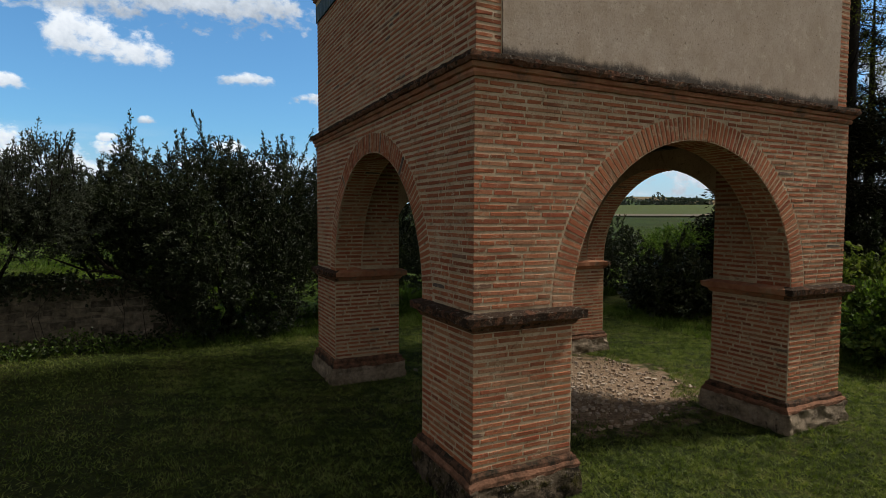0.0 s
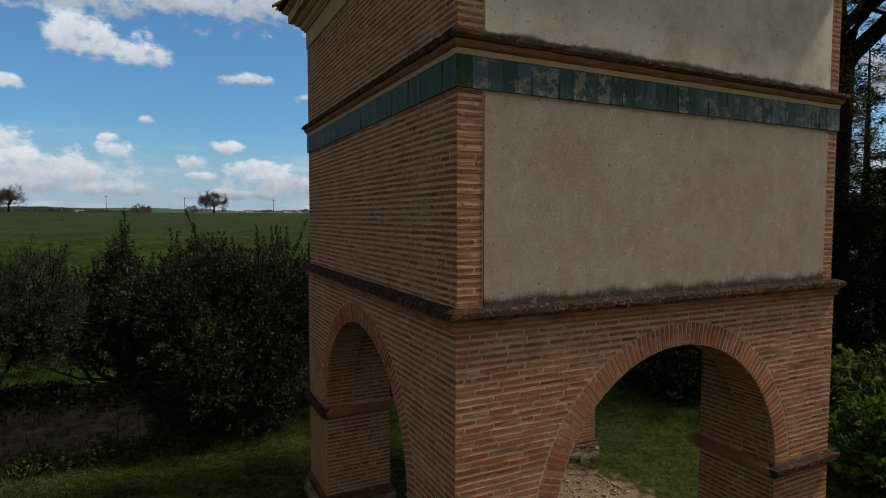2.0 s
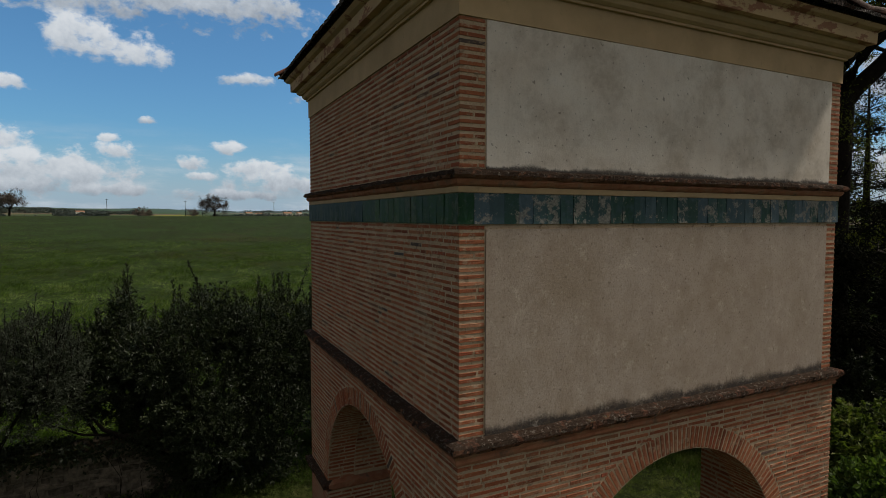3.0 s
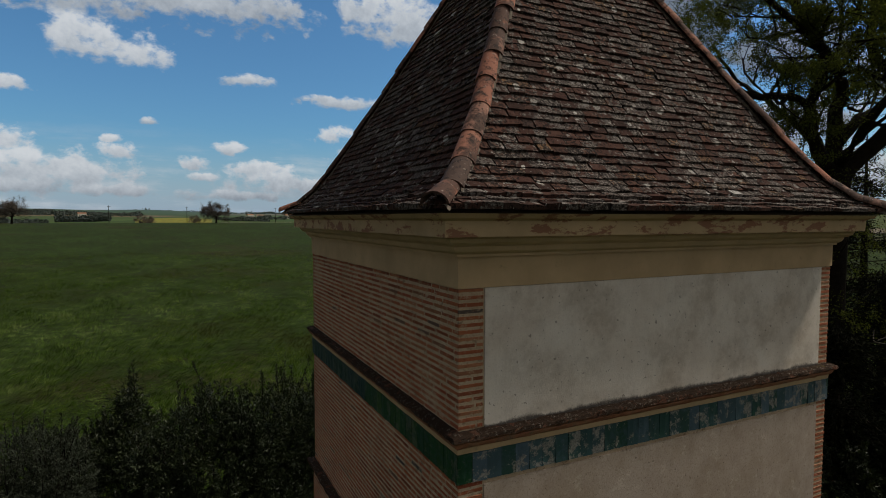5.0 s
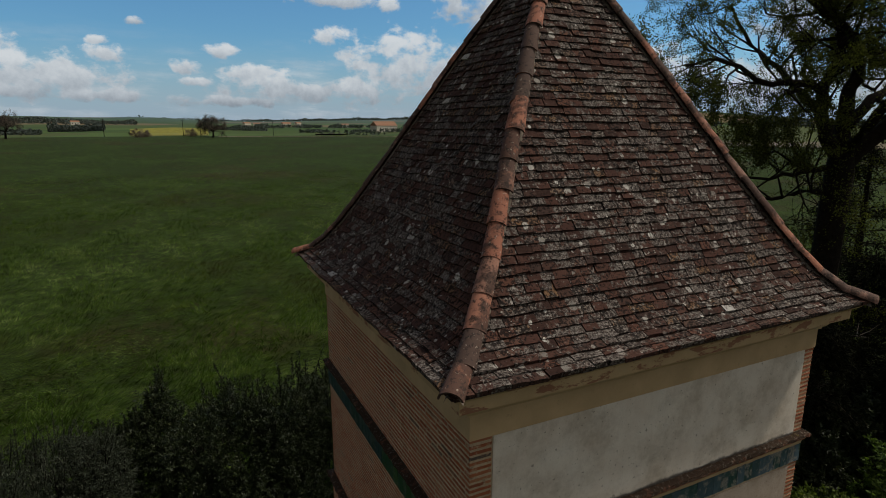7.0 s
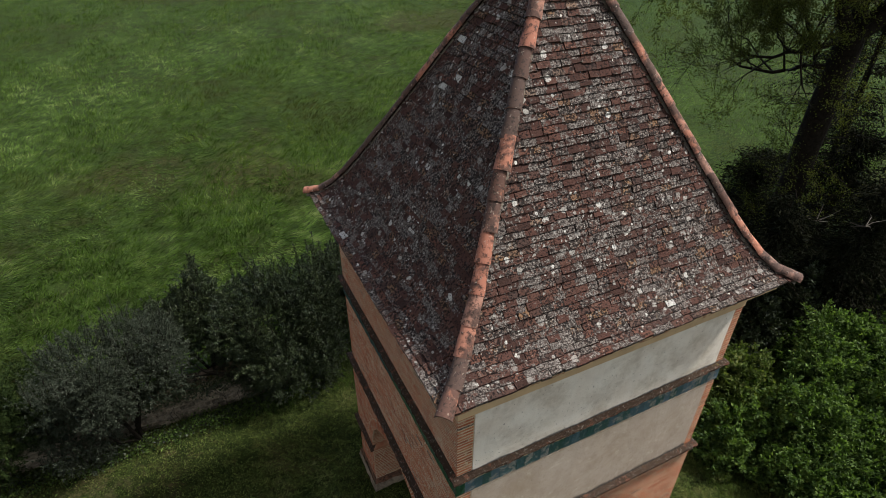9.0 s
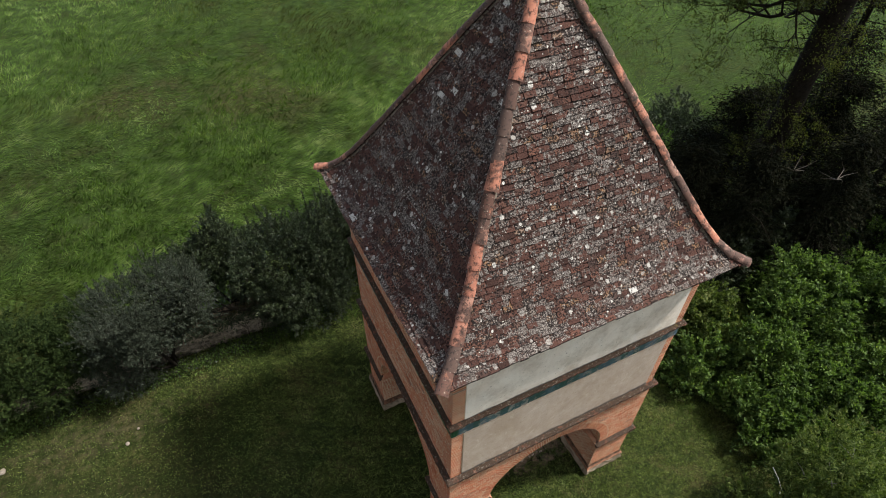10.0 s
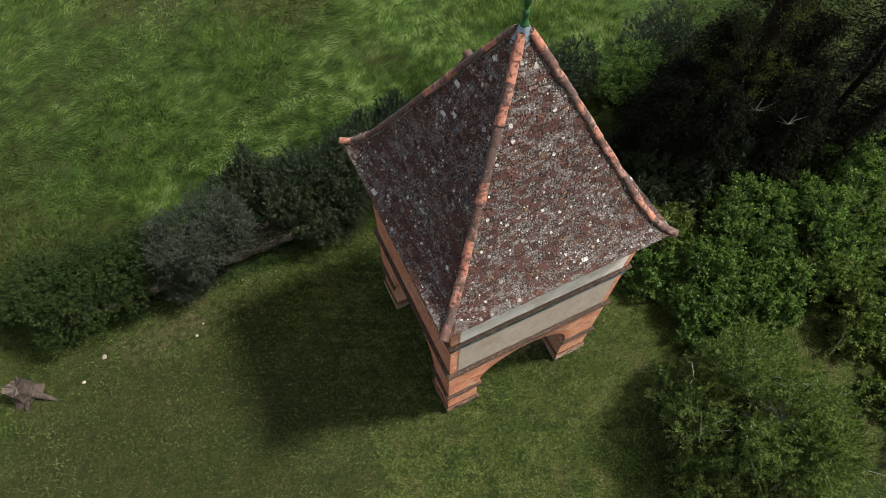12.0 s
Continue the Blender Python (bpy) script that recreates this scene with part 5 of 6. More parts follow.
# shrubs seen through the arches
for k, (x, y, r) in enumerate([(3.2, 9.6, 1.7), (6.6, 10.6, 1.6), (9.6, 9.2, 1.8), (12.4, 8.0, 1.8), (15.5, 9.5, 2.2)]):
    shrub("field_shrub", "leafy green shrub at the edge of the field", (x, y, G), [(0, 0, 1.1, r, r, 1.25), (0.7, 0.2, 1.8, r * 0.6, r * 0.6, 0.85), (-0.8, -0.3, 1.45, r * 0.7, r * 0.6, 1.0)], 20000, (0.11, 0.05), L_BRIGHT if k % 2 else L_LAUREL, 20, 0.4, seed=20 + k, group="field shrubs")
# brambles and saplings beside the tower
def mound(seed, r, h, count=16):
    """Many low uneven lobes heaped over a patch."""
    g = np.random.default_rng(seed)
    out = []
    for _ in range(count):
        a, d = g.uniform(0, 2 * math.pi), r * math.sqrt(g.uniform(0, 1))
        s = g.uniform(0.5, 0.85) * (0.55 + 0.35 * r / 2)
        top = h * (1 - 0.55 * (d / r) ** 2) * g.uniform(0.65, 1.05)
        out.append((d * math.cos(a), d * math.sin(a), max(0.25, top - s * 0.7), s * 1.15, s * 1.15, max(s * 0.8, top * 0.5)))
    return out


for k, (x, y, r, h, mat, n) in enumerate([(7.5, -1.7, 1.25, 1.4, 0, 16000), (8.0, -3.9, 1.3, 1.35, 0, 16000), (8.6, -0.6, 1.5, 1.9, 2, 22000), (9.3, -2.6, 1.8, 2.0, 0, 26000), (11.2, -4.6, 2.1, 2.0, 0, 30000), (13.6, -6.0, 2.0, 2.2, 2, 26000), (11.8, -1.6, 2.2, 2.7, 0, 28000), (14.4, -3.4, 2.2, 2.8, 0, 26000),
                                          (15.8, -7.4, 2.0, 2.2, 0, 16000), (9.6, 1.6, 1.8, 2.3, 1, 20000), (12.2, 1.2, 2.0, 2.9, 1, 20000), (17.4, -2.4, 2.4, 3.0, 0, 16000), (17.5, 1.5, 2.4, 3.4, 1, 14000), (8.9, 4.4, 1.6, 1.9, 1, 16000), (13.6, -9.6, 1.7, 1.5, 2, 16000), (12.2, -12.2, 1.5, 1.3, 2, 9000)]):
    shrub("bramble_thicket", "leafy green thicket of brambles and saplings", (x, y, G), mound(300 + k, r, h), n, (0.13, 0.095), (L_BRIGHT, L_LAUREL, L_OLIVE)[mat], 60, 0.5, seed=30 + k, group="thicket", rough=0.5, clumpy=6)
# the bush on the lawn
lobes = mound(51, 3.2, 3.9, 46)
shrub("lawn_bush", "loose olive-green bush standing on the lawn", (6.0, -8.5, G), lobes, 84000, (0.12, 0.045), L_OLIVE, 700, 0.7, seed=50, rough=0.45, clumpy=5, stems=16, spray=0.5)
twigs = np.random.default_rng(52)
V, F = [], []
for k in range(130):
    centre = Vector((0.25, -0.3, 2.9)) if k < 70 else Vector((twigs.normal(0.2, 1.3), twigs.normal(-0.3, 1.3), twigs.uniform(2.3, 3.1)))
    d = Vector((twigs.normal(0, 0.75), twigs.normal(0, 0.75), twigs.uniform(0.35, 1.0))).normalized()
    ln = twigs.uniform(0.6, 1.15)
    tube(V, F, [centre, centre + d * ln * 0.5, centre + d * ln + Vector((0, 0, -0.08))], [0.016, 0.012, 0.003], 4)
part("twig", quick_mesh("twig", V, F, SPIKE, True), bpy.data.objects["lawn_bush"], "bare grey twigs and spiky dry leaves", kind="stuff")


# ---- trees ----
def tree(name, label, at, trunk_h, trunk_r, limbs, spread, leaves, leaf, mat, seed, depth=4, category="tree", group="", clump=0.12, rise=0.10, thin=0.006, boughs=()):
    """A tapered trunk, crooked limbs branching down to twigs, and leaves along the twigs."""
    global rng
    keep = rng
    rng = np.random.default_rng(seed)
    ob = thing(name, label, category, group, at=at)
    ob["placed"] = 1
    V, F, tips = [], [], []

    def grow(p, d, ln, r, level):
        pts, rad = [p], [r]
        q, w = p.copy(), d.normalized()
        n = 5 if level < 3 else 3
        for k in range(n):
            w = (w + Vector(rng.normal(0, 0.24 if level else 0.05, 3)) + Vector((0, 0, rise if level > 1 else 0.02))).normalized()
            q = q + w * (ln / n)
            pts.append(q.copy())
            rad.append(r * (1 - (0.3 if level == 0 else 0.6) * (k + 1) / n))
        tube(V, F, pts, rad, 10 if level == 0 else 7 if level < 3 else 4 if level < 5 else 3)
        if level >= depth - 1:
            tips.extend(zip(pts[:-1], pts[1:]))
        if level >= depth:
            return
        kids = limbs if level == 0 else int(rng.integers(3, 5))
        for k in range(kids):
            t = rng.uniform(0.3, 1.0) if level else rng.uniform(0.78, 1.0)
            if k == 0 and level:
                t = 1.0
            i = min(int(t * n), n - 1)
            st = pts[i].lerp(pts[i + 1], t * n - i)
            here = rad[i] + (rad[i + 1] - rad[i]) * (t * n - i)
            if level:
                side = Vector(rng.normal(0, 1, 3)).cross(w).normalized()
                dv = w * rng.uniform(0.5, 1.0) + side * rng.uniform(0.5, 1.1)
                grow(st, dv, ln * rng.uniform(0.52, 0.78), max(thin, here * rng.uniform(0.55, 0.8)), level + 1)
            else:
                a = 2 * math.pi * (k + rng.uniform(-0.25, 0.25)) / limbs
                grow(st, Vector((math.cos(a), math.sin(a), rng.uniform(0.25, 1.4))), spread * rng.uniform(0.8, 1.1), r * rng.uniform(0.22, 0.34), 1)

    if boughs:
        tube(V, F, [(0, 0, -0.2), (0.02, 0, 0.5), (0.06, 0.03, 3.0), (-0.05, 0.02, trunk_h * 0.62), (0.0, 0.0, trunk_h * 0.93), (0.0, 0.0, trunk_h), (0.02, 0.0, trunk_h + 0.45)], [trunk_r * k for k in (1.5, 1.15, 1.0, 0.92, 0.9, 0.78, 0.2)], 14)
        for k in range(46):
            a, z = rng.uniform(0, 2 * math.pi), rng.uniform(2.5, trunk_h * 0.9)
            grow(Vector((math.cos(a) * trunk_r * 0.8, math.sin(a) * trunk_r * 0.8, z)), Vector((math.cos(a), math.sin(a), rng.uniform(-0.2, 0.5))), rng.uniform(0.7, 1.7), 0.022, 4)
    else:
        grow(Vector((0, 0, -0.2)), Vector((0, 0, 1)), trunk_h, trunk_r, 0)
    for r0, *way_points in boughs:
        pts = [Vector(q) for q in way_points]
        fine = []
        for k in range(len(pts) - 1):
            a, b, c, e = pts[max(k - 1, 0)], pts[k], pts[k + 1], pts[min(k + 2, len(pts) - 1)]
            for u in (0.0, 0.25, 0.5, 0.75):
                fine.append(0.5 * (2 * b + (c - a) * u + (2 * a - 5 * b + 4 * c - e) * u * u + (3 * b - a - 3 * c + e) * u ** 3) + Vector(rng.normal(0, 0.035, 3)))
        fine.append(pts[-1])
        rad = [r0 * (1 - 0.78 * (k / (len(fine) - 1)) ** 0.8) for k in range(len(fine))]
        tube(V, F, fine, rad, 9)
        for k in range(10):
            i = int(len(fine) * (0.22 + 0.78 * (k + rng.uniform(0, 1)) / 10.001))
            w = (fine[min(i + 1, len(fine) - 1)] - fine[max(i - 1, 0)]).normalized()
            side = Vector(rng.normal(0, 1, 3)).cross(w).normalized()
            grow(fine[i], w * rng.uniform(0.2, 0.9) + side * rng.uniform(0.7, 1.2) + Vector((0, 0, 0.1)), rng.uniform(1.3, 2.7), min(rad[i] * 0.6, 0.075), 3)
    part("trunk", quick_mesh("trunk", V, F, BARK, True), ob, "dark furrowed trunk and limbs")
    if leaves:
        ends = np.array([(tuple(a), tuple(b)) for a, b in tips])
        full = np.clip(1.5 * wobble(ends[:, 1], 1.1, seed) + 0.55, 0.03, None)
        full = full * np.clip((ends[:, 1, 2] - trunk_h * 0.85) / (trunk_h * 0.2), 0.3, 1)
        pick = ends[rng.choice(len(ends), leaves, p=full / full.sum())]
        t = rng.uniform(0, 1.15, leaves)[:, None]
        P = pick[:, 0] * (1 - t) + pick[:, 1] * t + rng.normal(0, clump, (leaves, 3))
        part("crown", leaf_cards("crown", P, rng.normal(0, 1, (leaves, 3)), leaf[0], leaf[1], mat), ob)
    rng = keep
    return ob


def bough(r, *steps):
    """A limb of the oak by its run to the south-east, its depth to the north-east and its height."""
    return (r, *((0.897 * a + 0.4415 * d, -0.4415 * a + 0.897 * d, z) for a, d, z in steps))


OAK_BOUGHS = (
    bough(0.25, (-0.1, 0, 10.3), (-0.9, -0.2, 11.5), (-1.3, -0.5, 12.7), (-1.1, -0.8, 13.7), (-1.5, -1.0, 14.5), (-2.6, -1.1, 15.4), (-4.2, -1.4, 16.3), (-5.8, -1.6, 16.5)),
    bough(0.15, (-1.2, -0.5, 12.6), (-2.4, -1.0, 12.9), (-3.6, -1.2, 12.8), (-4.8, -1.5, 13.4), (-6.2, -1.5, 13.3)),
    bough(0.26, (0.0, 0, 10.5), (0.05, 0.2, 12.5), (0.45, 0.4, 13.4), (0.0, 0.3, 14.0), (-0.45, 0.2, 14.8), (-1.0, 0.3, 15.2), (-1.3, 0.6, 16.5), (-2.0, 0.8, 18.0), (-3.2, 0.8, 19.3)),
    bough(0.30, (0.15, 0, 10.3), (1.5, -0.4, 11.9), (1.7, -0.6, 12.7), (0.9, -0.8, 13.8), (0.4, -0.8, 14.5), (0.45, -0.9, 15.9), (0.5, -1.2, 18.0), (0.1, -1.2, 19.9)),
    bough(0.22, (0.1, 0, 11.5), (1.1, 0.5, 12.4), (2.0, 0.9, 12.8), (3.5, 1.4, 13.5), (5.0, 1.6, 14.7)),
    bough(0.26, (1.4, -0.3, 11.8), (3.0, -0.6, 13.0), (4.5, -0.8, 14.5), (5.6, -1.2, 16.7)),
    bough(0.12, (-0.2, 0, 10.1), (-1.2, -0.3, 10.1), (-1.9, -0.4, 9.9), (-3.0, -0.6, 9.8), (-4.0, -0.5, 10.0)),
    bough(0.12, (0.0, 0, 9.3), (-1.0, 0.3, 9.3), (-2.2, 0.5, 9.0), (-3.6, 0.9, 9.4)),
    bough(0.20, (0.0, 0, 10.5), (0.2, 1.5, 11.7), (-0.4, 3.0, 13.3), (-1.2, 4.4, 14.7), (-1.8, 5.2, 16.3)),
    bough(0.20, (0.0, 0, 10.5), (-0.2, -1.6, 11.9), (0.3, -3.0, 13.7), (-0.6, -4.0, 15.5), (-1.4, -4.4, 17.3)),
    bough(0.16, (-0.5, 0.2, 14.7), (-1.8, 0.5, 16.7), (-3.6, 1.0, 17.7), (-5.4, 1.3, 18.1)),
)
tree("oak_tree", "great spreading oak just coming into leaf", (15.0, 3.7, G), 10.7, 0.48, 2, 3.4, 230000, (0.070, 0.046), L_OAK, 61, depth=6, boughs=OAK_BOUGHS, clump=0.075)


def conifer(at, h, r, seed, leaves, label):
    """A dark, ragged evergreen with drooping boughs, some of them bare."""
    global rng
    keep = rng
    rng = np.random.default_rng(seed)
    ob = thing("conifer", label, "tree", "dark evergreens", at=at)
    ob["placed"] = 1
    V, F, P, D = [], [], [], []
    tube(V, F, [(0, 0, -0.2), (0.05, 0, h * 0.5), (0.0, 0.05, h)], [r * 0.07, r * 0.05, 0.02])
    for k in range(90):
        t = rng.uniform(0.04, 0.97)
        a = rng.uniform(0, 2 * math.pi)
        ln = r * (1 - t * 0.8) * rng.uniform(0.55, 1.15)
        st = Vector((0, 0, h * t))
        mid = st + Vector((math.cos(a), math.sin(a), 0.12)) * ln * 0.55
        end = st + Vector((math.cos(a), math.sin(a), -0.12)) * ln
        tube(V, F, [st, mid, end], [0.03, 0.02, 0.006], 4)
        n = leaves // 90
        u = rng.uniform(0.15, 1.05, n)
        seg = np.array([(st.lerp(mid, x / 0.55) if x < 0.55 else mid.lerp(end, (x - 0.55) / 0.45)) for x in u])
        P.append(seg + rng.normal(0, 0.2, (n, 3)) * np.array([1, 1, 0.7]))
        D.append(rng.normal(0, 0.7, (n, 3)) + np.array([math.cos(a), math.sin(a), -0.3]))
    part("trunk", quick_mesh("trunk", V, F, BARK, True), ob)
    part("crown", leaf_cards("crown", np.concatenate(P), np.concatenate(D), 0.2, 0.05, L_DARK), ob)
    rng = keep


for k, (x, y, h, r) in enumerate([(10.6, 3.6, 5.4, 2.6), (12.6, 5.0, 4.6, 2.6), (15.6, 5.6, 5.4, 3.0), (16.8, 3.0, 7.2, 3.2), (14.6, 0.6, 6.4, 2.7), (21.2, 5.9, 12.6, 3.2), (19.2, 1.2, 9.4, 3.0), (11.6, 1.6, 6.0, 2.4), (23.5, 8.5, 10.0, 4.0), (24.0, 3.5, 10.0, 4.0), (18.2, -0.6, 7.0, 2.8), (21.5, -1.5, 8.0, 3.2)]):
    conifer((x, y, G), h, r, 70 + k, 13000 if k < 5 or k == 7 else 9000, "dark ragged evergreen in the shade of the oak")
# dead branches caught in the thicket
rng = np.random.default_rng(90)
for k, (x, y, z) in enumerate([(12.0, 0.9, 5.4), (12.1, -0.4, 5.9)]):
    ob = thing("dead_branch", "bleached bare dead branch caught in the thicket", "branch", "dead branches", at=(x, y, z))
    ob["placed"] = 1
    for j in range(5):
        a, e = rng.uniform(-0.9, 0.9) + 0.6, rng.uniform(-0.5, 0.6)
        d = Vector((math.cos(a), math.sin(a), e))
        V, F = [], []
        tube(V, F, [Vector((0, 0, 0)), d * 0.35 + Vector(rng.normal(0, 0.07, 3)), d * rng.uniform(0.5, 0.9) + Vector(rng.normal(0, 0.15, 3))], [0.018, 0.012, 0.004], 5)
        part("limb", quick_mesh("limb", V, F, BLEACHED, True), ob)

# ---- garden wall, stump, stones ----
rng = np.random.default_rng(101)
garden_wall = thing("garden_wall", "low rubble stone garden wall overgrown along its top", "wall", at=(-11.4, 7.05, G))
garden_wall["placed"] = 1
W0, W1 = -4.4, 6.4
part("core", box_mesh("core", (W0, -0.19, -0.2), (W1, 0.19, 1.34), RAG), garden_wall)
stones = Pieces()
z = 0.0
while z < 1.3:
    h = rng.uniform(0.09, 0.17)
    x = W0
    while x < W1:
        w = rng.uniform(0.18, 0.5)
        lift = rng.normal(0, 0.012)
        tilt = rng.normal(0, 0.06)
        stones.add((x + w / 2, -0.19, z + h / 2 + lift), (math.cos(tilt), 0, math.sin(tilt)), (-math.sin(tilt), 0, math.cos(tilt)), w - 0.03, (h - 0.02) * rng.uniform(0.7, 1.05), rng.uniform(0.01, 0.07))
        x += w
    z += h
near, rest = stones.split(lambda r: r[0] > 0)
near.objects("stone", RAG, garden_wall, kinds=8, rough=0.13, front=(0.44, 0.40))
part("rubble", rest.mesh("rubble", RAG, inset=0.02, jitter=0.012), garden_wall, kind="stuff")
x = W0
while x < W1:
    w = rng.uniform(0.3, 0.6)
    part("coping_stone", worn_block("coping_stone", (x, -0.25, 1.32), (x + w - 0.015, 0.25, 1.42 + rng.uniform(0, 0.06)), PLINTH, 0.04, 3, 0.02), garden_wall)
    x += w
ivy = thing("ivy", "dark ivy trailing over the garden wall", "ivy", at=(-9.0, 6.7, G))
ivy["placed"] = 1
n_leaf = 4200
P = np.stack([rng.uniform(-4.2, 3.6, n_leaf), rng.normal(-0.12, 0.12, n_leaf), np.abs(rng.normal(1.36, 0.12, n_leaf))], 1)
low = rng.random(n_leaf) < 0.45
P[low, 2] = np.abs(rng.normal(0, 0.16, low.sum())) + 0.02
P[low, 1] -= rng.uniform(0.0, 0.5, low.sum())
cap = np.stack([rng.uniform(-6.6, 1.7, 5000), rng.normal(0.35, 0.16, 5000), np.abs(rng.normal(1.50, 0.05, 5000))], 1)
P = np.concatenate([P, cap])
n_leaf = len(P)
V, F = [], []
for k in range(14):
    x = rng.uniform(-4.2, 3.6)
    tube(V, F, [(x, -0.2, 0.0), (x + rng.normal(0, 0.15), -0.22, 0.75), (x + rng.normal(0, 0.3), -0.12, 1.45)], [0.010, 0.007, 0.004], 4)
part("stem", quick_mesh("stem", V, F, BARK, True), ivy, kind="stuff")
part("foliage", leaf_cards("foliage", P, rng.normal(0, 1, (n_leaf, 3)) + np.array([0, -0.7, 0.3]), 0.09, 0.08, L_LAUREL), ivy)

weeds = thing("weeds", "fresh green nettles and weeds at the foot of the garden wall", "weeds", at=(-9.5, 6.3, G))
weeds["placed"] = 1
n_leaf = 3600
x = rng.uniform(-7.5, 4.6, n_leaf)
tall = np.clip(0.22 + 0.5 * wobble(np.stack([x, x * 0, x * 0], 1), 1.3, 88), 0.05, 0.8)
P = np.stack([x, rng.normal(-0.05, 0.22, n_leaf), tall * rng.uniform(0.05, 1.0, n_leaf)], 1)
part("foliage", leaf_cards("foliage", P, rng.normal(0, 0.8, (n_leaf, 3)) + np.array([0, -0.4, 0.5]), 0.085, 0.055, L_BRIGHT), weeds)
V, F = [], []
for k in range(60):
    x0 = rng.uniform(-7.5, 4.6)
    tube(V, F, [(x0, -0.05, -0.02), (x0 + rng.normal(0, 0.04), -0.06, 0.2), (x0 + rng.normal(0, 0.08), -0.1, 0.42)], [0.006, 0.005, 0.002], 4)
part("stem", quick_mesh("stem", V, F, L_OLIVE), weeds, kind="stuff")

stump = thing("tree_stump", "weathered grey tree stump with splayed roots on the lawn", "stump", at=(-17.3, 4.7, G))
stump["placed"] = 1
V, F = [], []
rings_n, seg = 9, 26
for j in range(rings_n):
    t = j / (rings_n - 1)
    for k in range(seg):
        a = 2 * math.pi * k / seg
        flare = 1 + 0.5 * (1 - t) ** 3
        r = (0.42 - 0.08 * t) * (1 + (flare - 1) * (0.6 + 0.5 * math.cos(3 * a + 0.5))) * (1 + 0.1 * math.sin(7 * a + 2 * t))
        V.append((r * math.cos(a), r * math.sin(a), 0.95 * t + (0.20 * math.sin(2 * a + 1.0) + rng.normal(0, 0.05)) * (t > 0.95) - 0.05))
for j in range(rings_n - 1):
    for k in range(seg):
        F.append((j * seg + k, j * seg + (k + 1) % seg, (j + 1) * seg + (k + 1) % seg, (j + 1) * seg + k))
V.append((0.0, 0.0, 0.70))
me = quick_mesh("bole", V, F, DEADWOOD, True)
bm = bmesh.new()
bm.from_mesh(me)
bm.verts.ensure_lookup_table()
top = (rings_n - 1) * seg
for k in range(seg):
    bm.faces.new((bm.verts[top + k], bm.verts[top + (k + 1) % seg], bm.verts[len(V) - 1]))
bm.to_mesh(me)
bm.free()
part("bole", me, stump)
for a, ln in ((-0.7, 1.0), (-1.7, 0.5)):
    V, F = [], []
    d = Vector((math.cos(a), math.sin(a), 0))
    tube(V, F, [d * 0.25 + Vector((0, 0, 0.25)), d * (0.25 + ln * 0.4) + Vector((0.05, 0, 0.12)), d * (0.3 + ln * 0.8) + Vector((0, 0.06, 0.03)), d * (0.3 + ln) + Vector((0, 0, -0.04))], [0.15, 0.12, 0.08, 0.03], 8)
    part("root", quick_mesh("root", V, F, DEADWOOD, True), stump)

for k, (x, y, r) in enumerate([(-14.4, 4.9, 0.1), (-15.3, 4.2, 0.07), (-10.86, 4.2, 0.07), (-10.5, 4.6, 0.05)]):
    bm = bmesh.new()
    bmesh.ops.create_icosphere(bm, subdivisions=2, radius=r)
    for v in bm.verts:
        v.co += noise.noise_vector(v.co * 9 + Vector((k, 0, 0))) * r * 0.35
        v.co.z *= 0.6
    st = new("loose_stone", bm_mesh("loose_stone", bm, RUBBLE, True))
    st.location = (x, y, G + 0.02)
    tagged(st, "small pale stone lying in the grass", "stone", "loose stones")

# rubble and chips on the bare earth under the tower
rub = Pieces()
for _ in range(2600):
    x, y = 0.5 + np.clip(rng.normal(0, 0.95), -1.9, 1.9), 0.1 + np.clip(rng.normal(0, 0.95), -1.9, 1.9)
    s = 0.010 + 0.045 * rng.random() ** 2.5
    a = rng.uniform(0, 6.3)
    rub.add((x, y, G + 0.012), (math.cos(a), math.sin(a), rng.normal(0, 0.15)), (-math.sin(a), math.cos(a), rng.normal(0, 0.15)), s * rng.uniform(0.8, 1.8), s, s * 0.45)
tagged(new("rubble_chips", rub.mesh("rubble_chips", simple_material("rubble_chips", (0.24, 0.17, 0.12), (0.55, 0.47, 0.39), 9.0), inset=0.004, jitter=0.004)), "scattered chips of stone and brick on bare earth", "rubble", kind="stuff")


# ---- grass ----
def blades(P, length, width, mat, name, lean=0.5, drift=(0, 0), lay=0.0):
    """Single blades; lay bends them in swathes, as wind and rain leave long grass."""
    n = len(P)
    D = np.stack([rng.normal(drift[0], lean, n), rng.normal(drift[1], lean, n), np.ones(n)], 1)
    if lay:
        flat = P * np.array([1, 1, 0])
        turn = 2.2 * wobble(flat, 0.22, 77) + 1.1 * wobble(flat, 0.7, 78)
        much = lay * np.clip(0.7 + wobble(flat, 0.45, 79), 0.1, 1.6)
        D[:, 0] += np.cos(turn) * much
        D[:, 1] += np.sin(turn) * much
    D /= np.linalg.norm(D, axis=1, keepdims=True)
    L = length * rng.uniform(0.45, 1.3, n)
    a = rng.uniform(0, 2 * math.pi, n)
    S = np.stack([np.cos(a), np.sin(a), np.zeros(n)], 1) * (width * rng.uniform(0.6, 1.3, n))[:, None]
    mid = P + D * (L * 0.55)[:, None]
    tip = P + D * L[:, None] + np.stack([D[:, 0], D[:, 1], -0.5 * np.abs(D[:, 0] + D[:, 1])], 1) * (L * 0.45)[:, None]
    out = np.zeros((n, 3, 3))
    out[:, 0], out[:, 1], out[:, 2] = P - S * 0.5, P + S * 0.5, 0.45 * mid + 0.55 * tip
    return quick_mesh(name, out.reshape(-1, 3), np.arange(3 * n).reshape(-1, 3), mat)


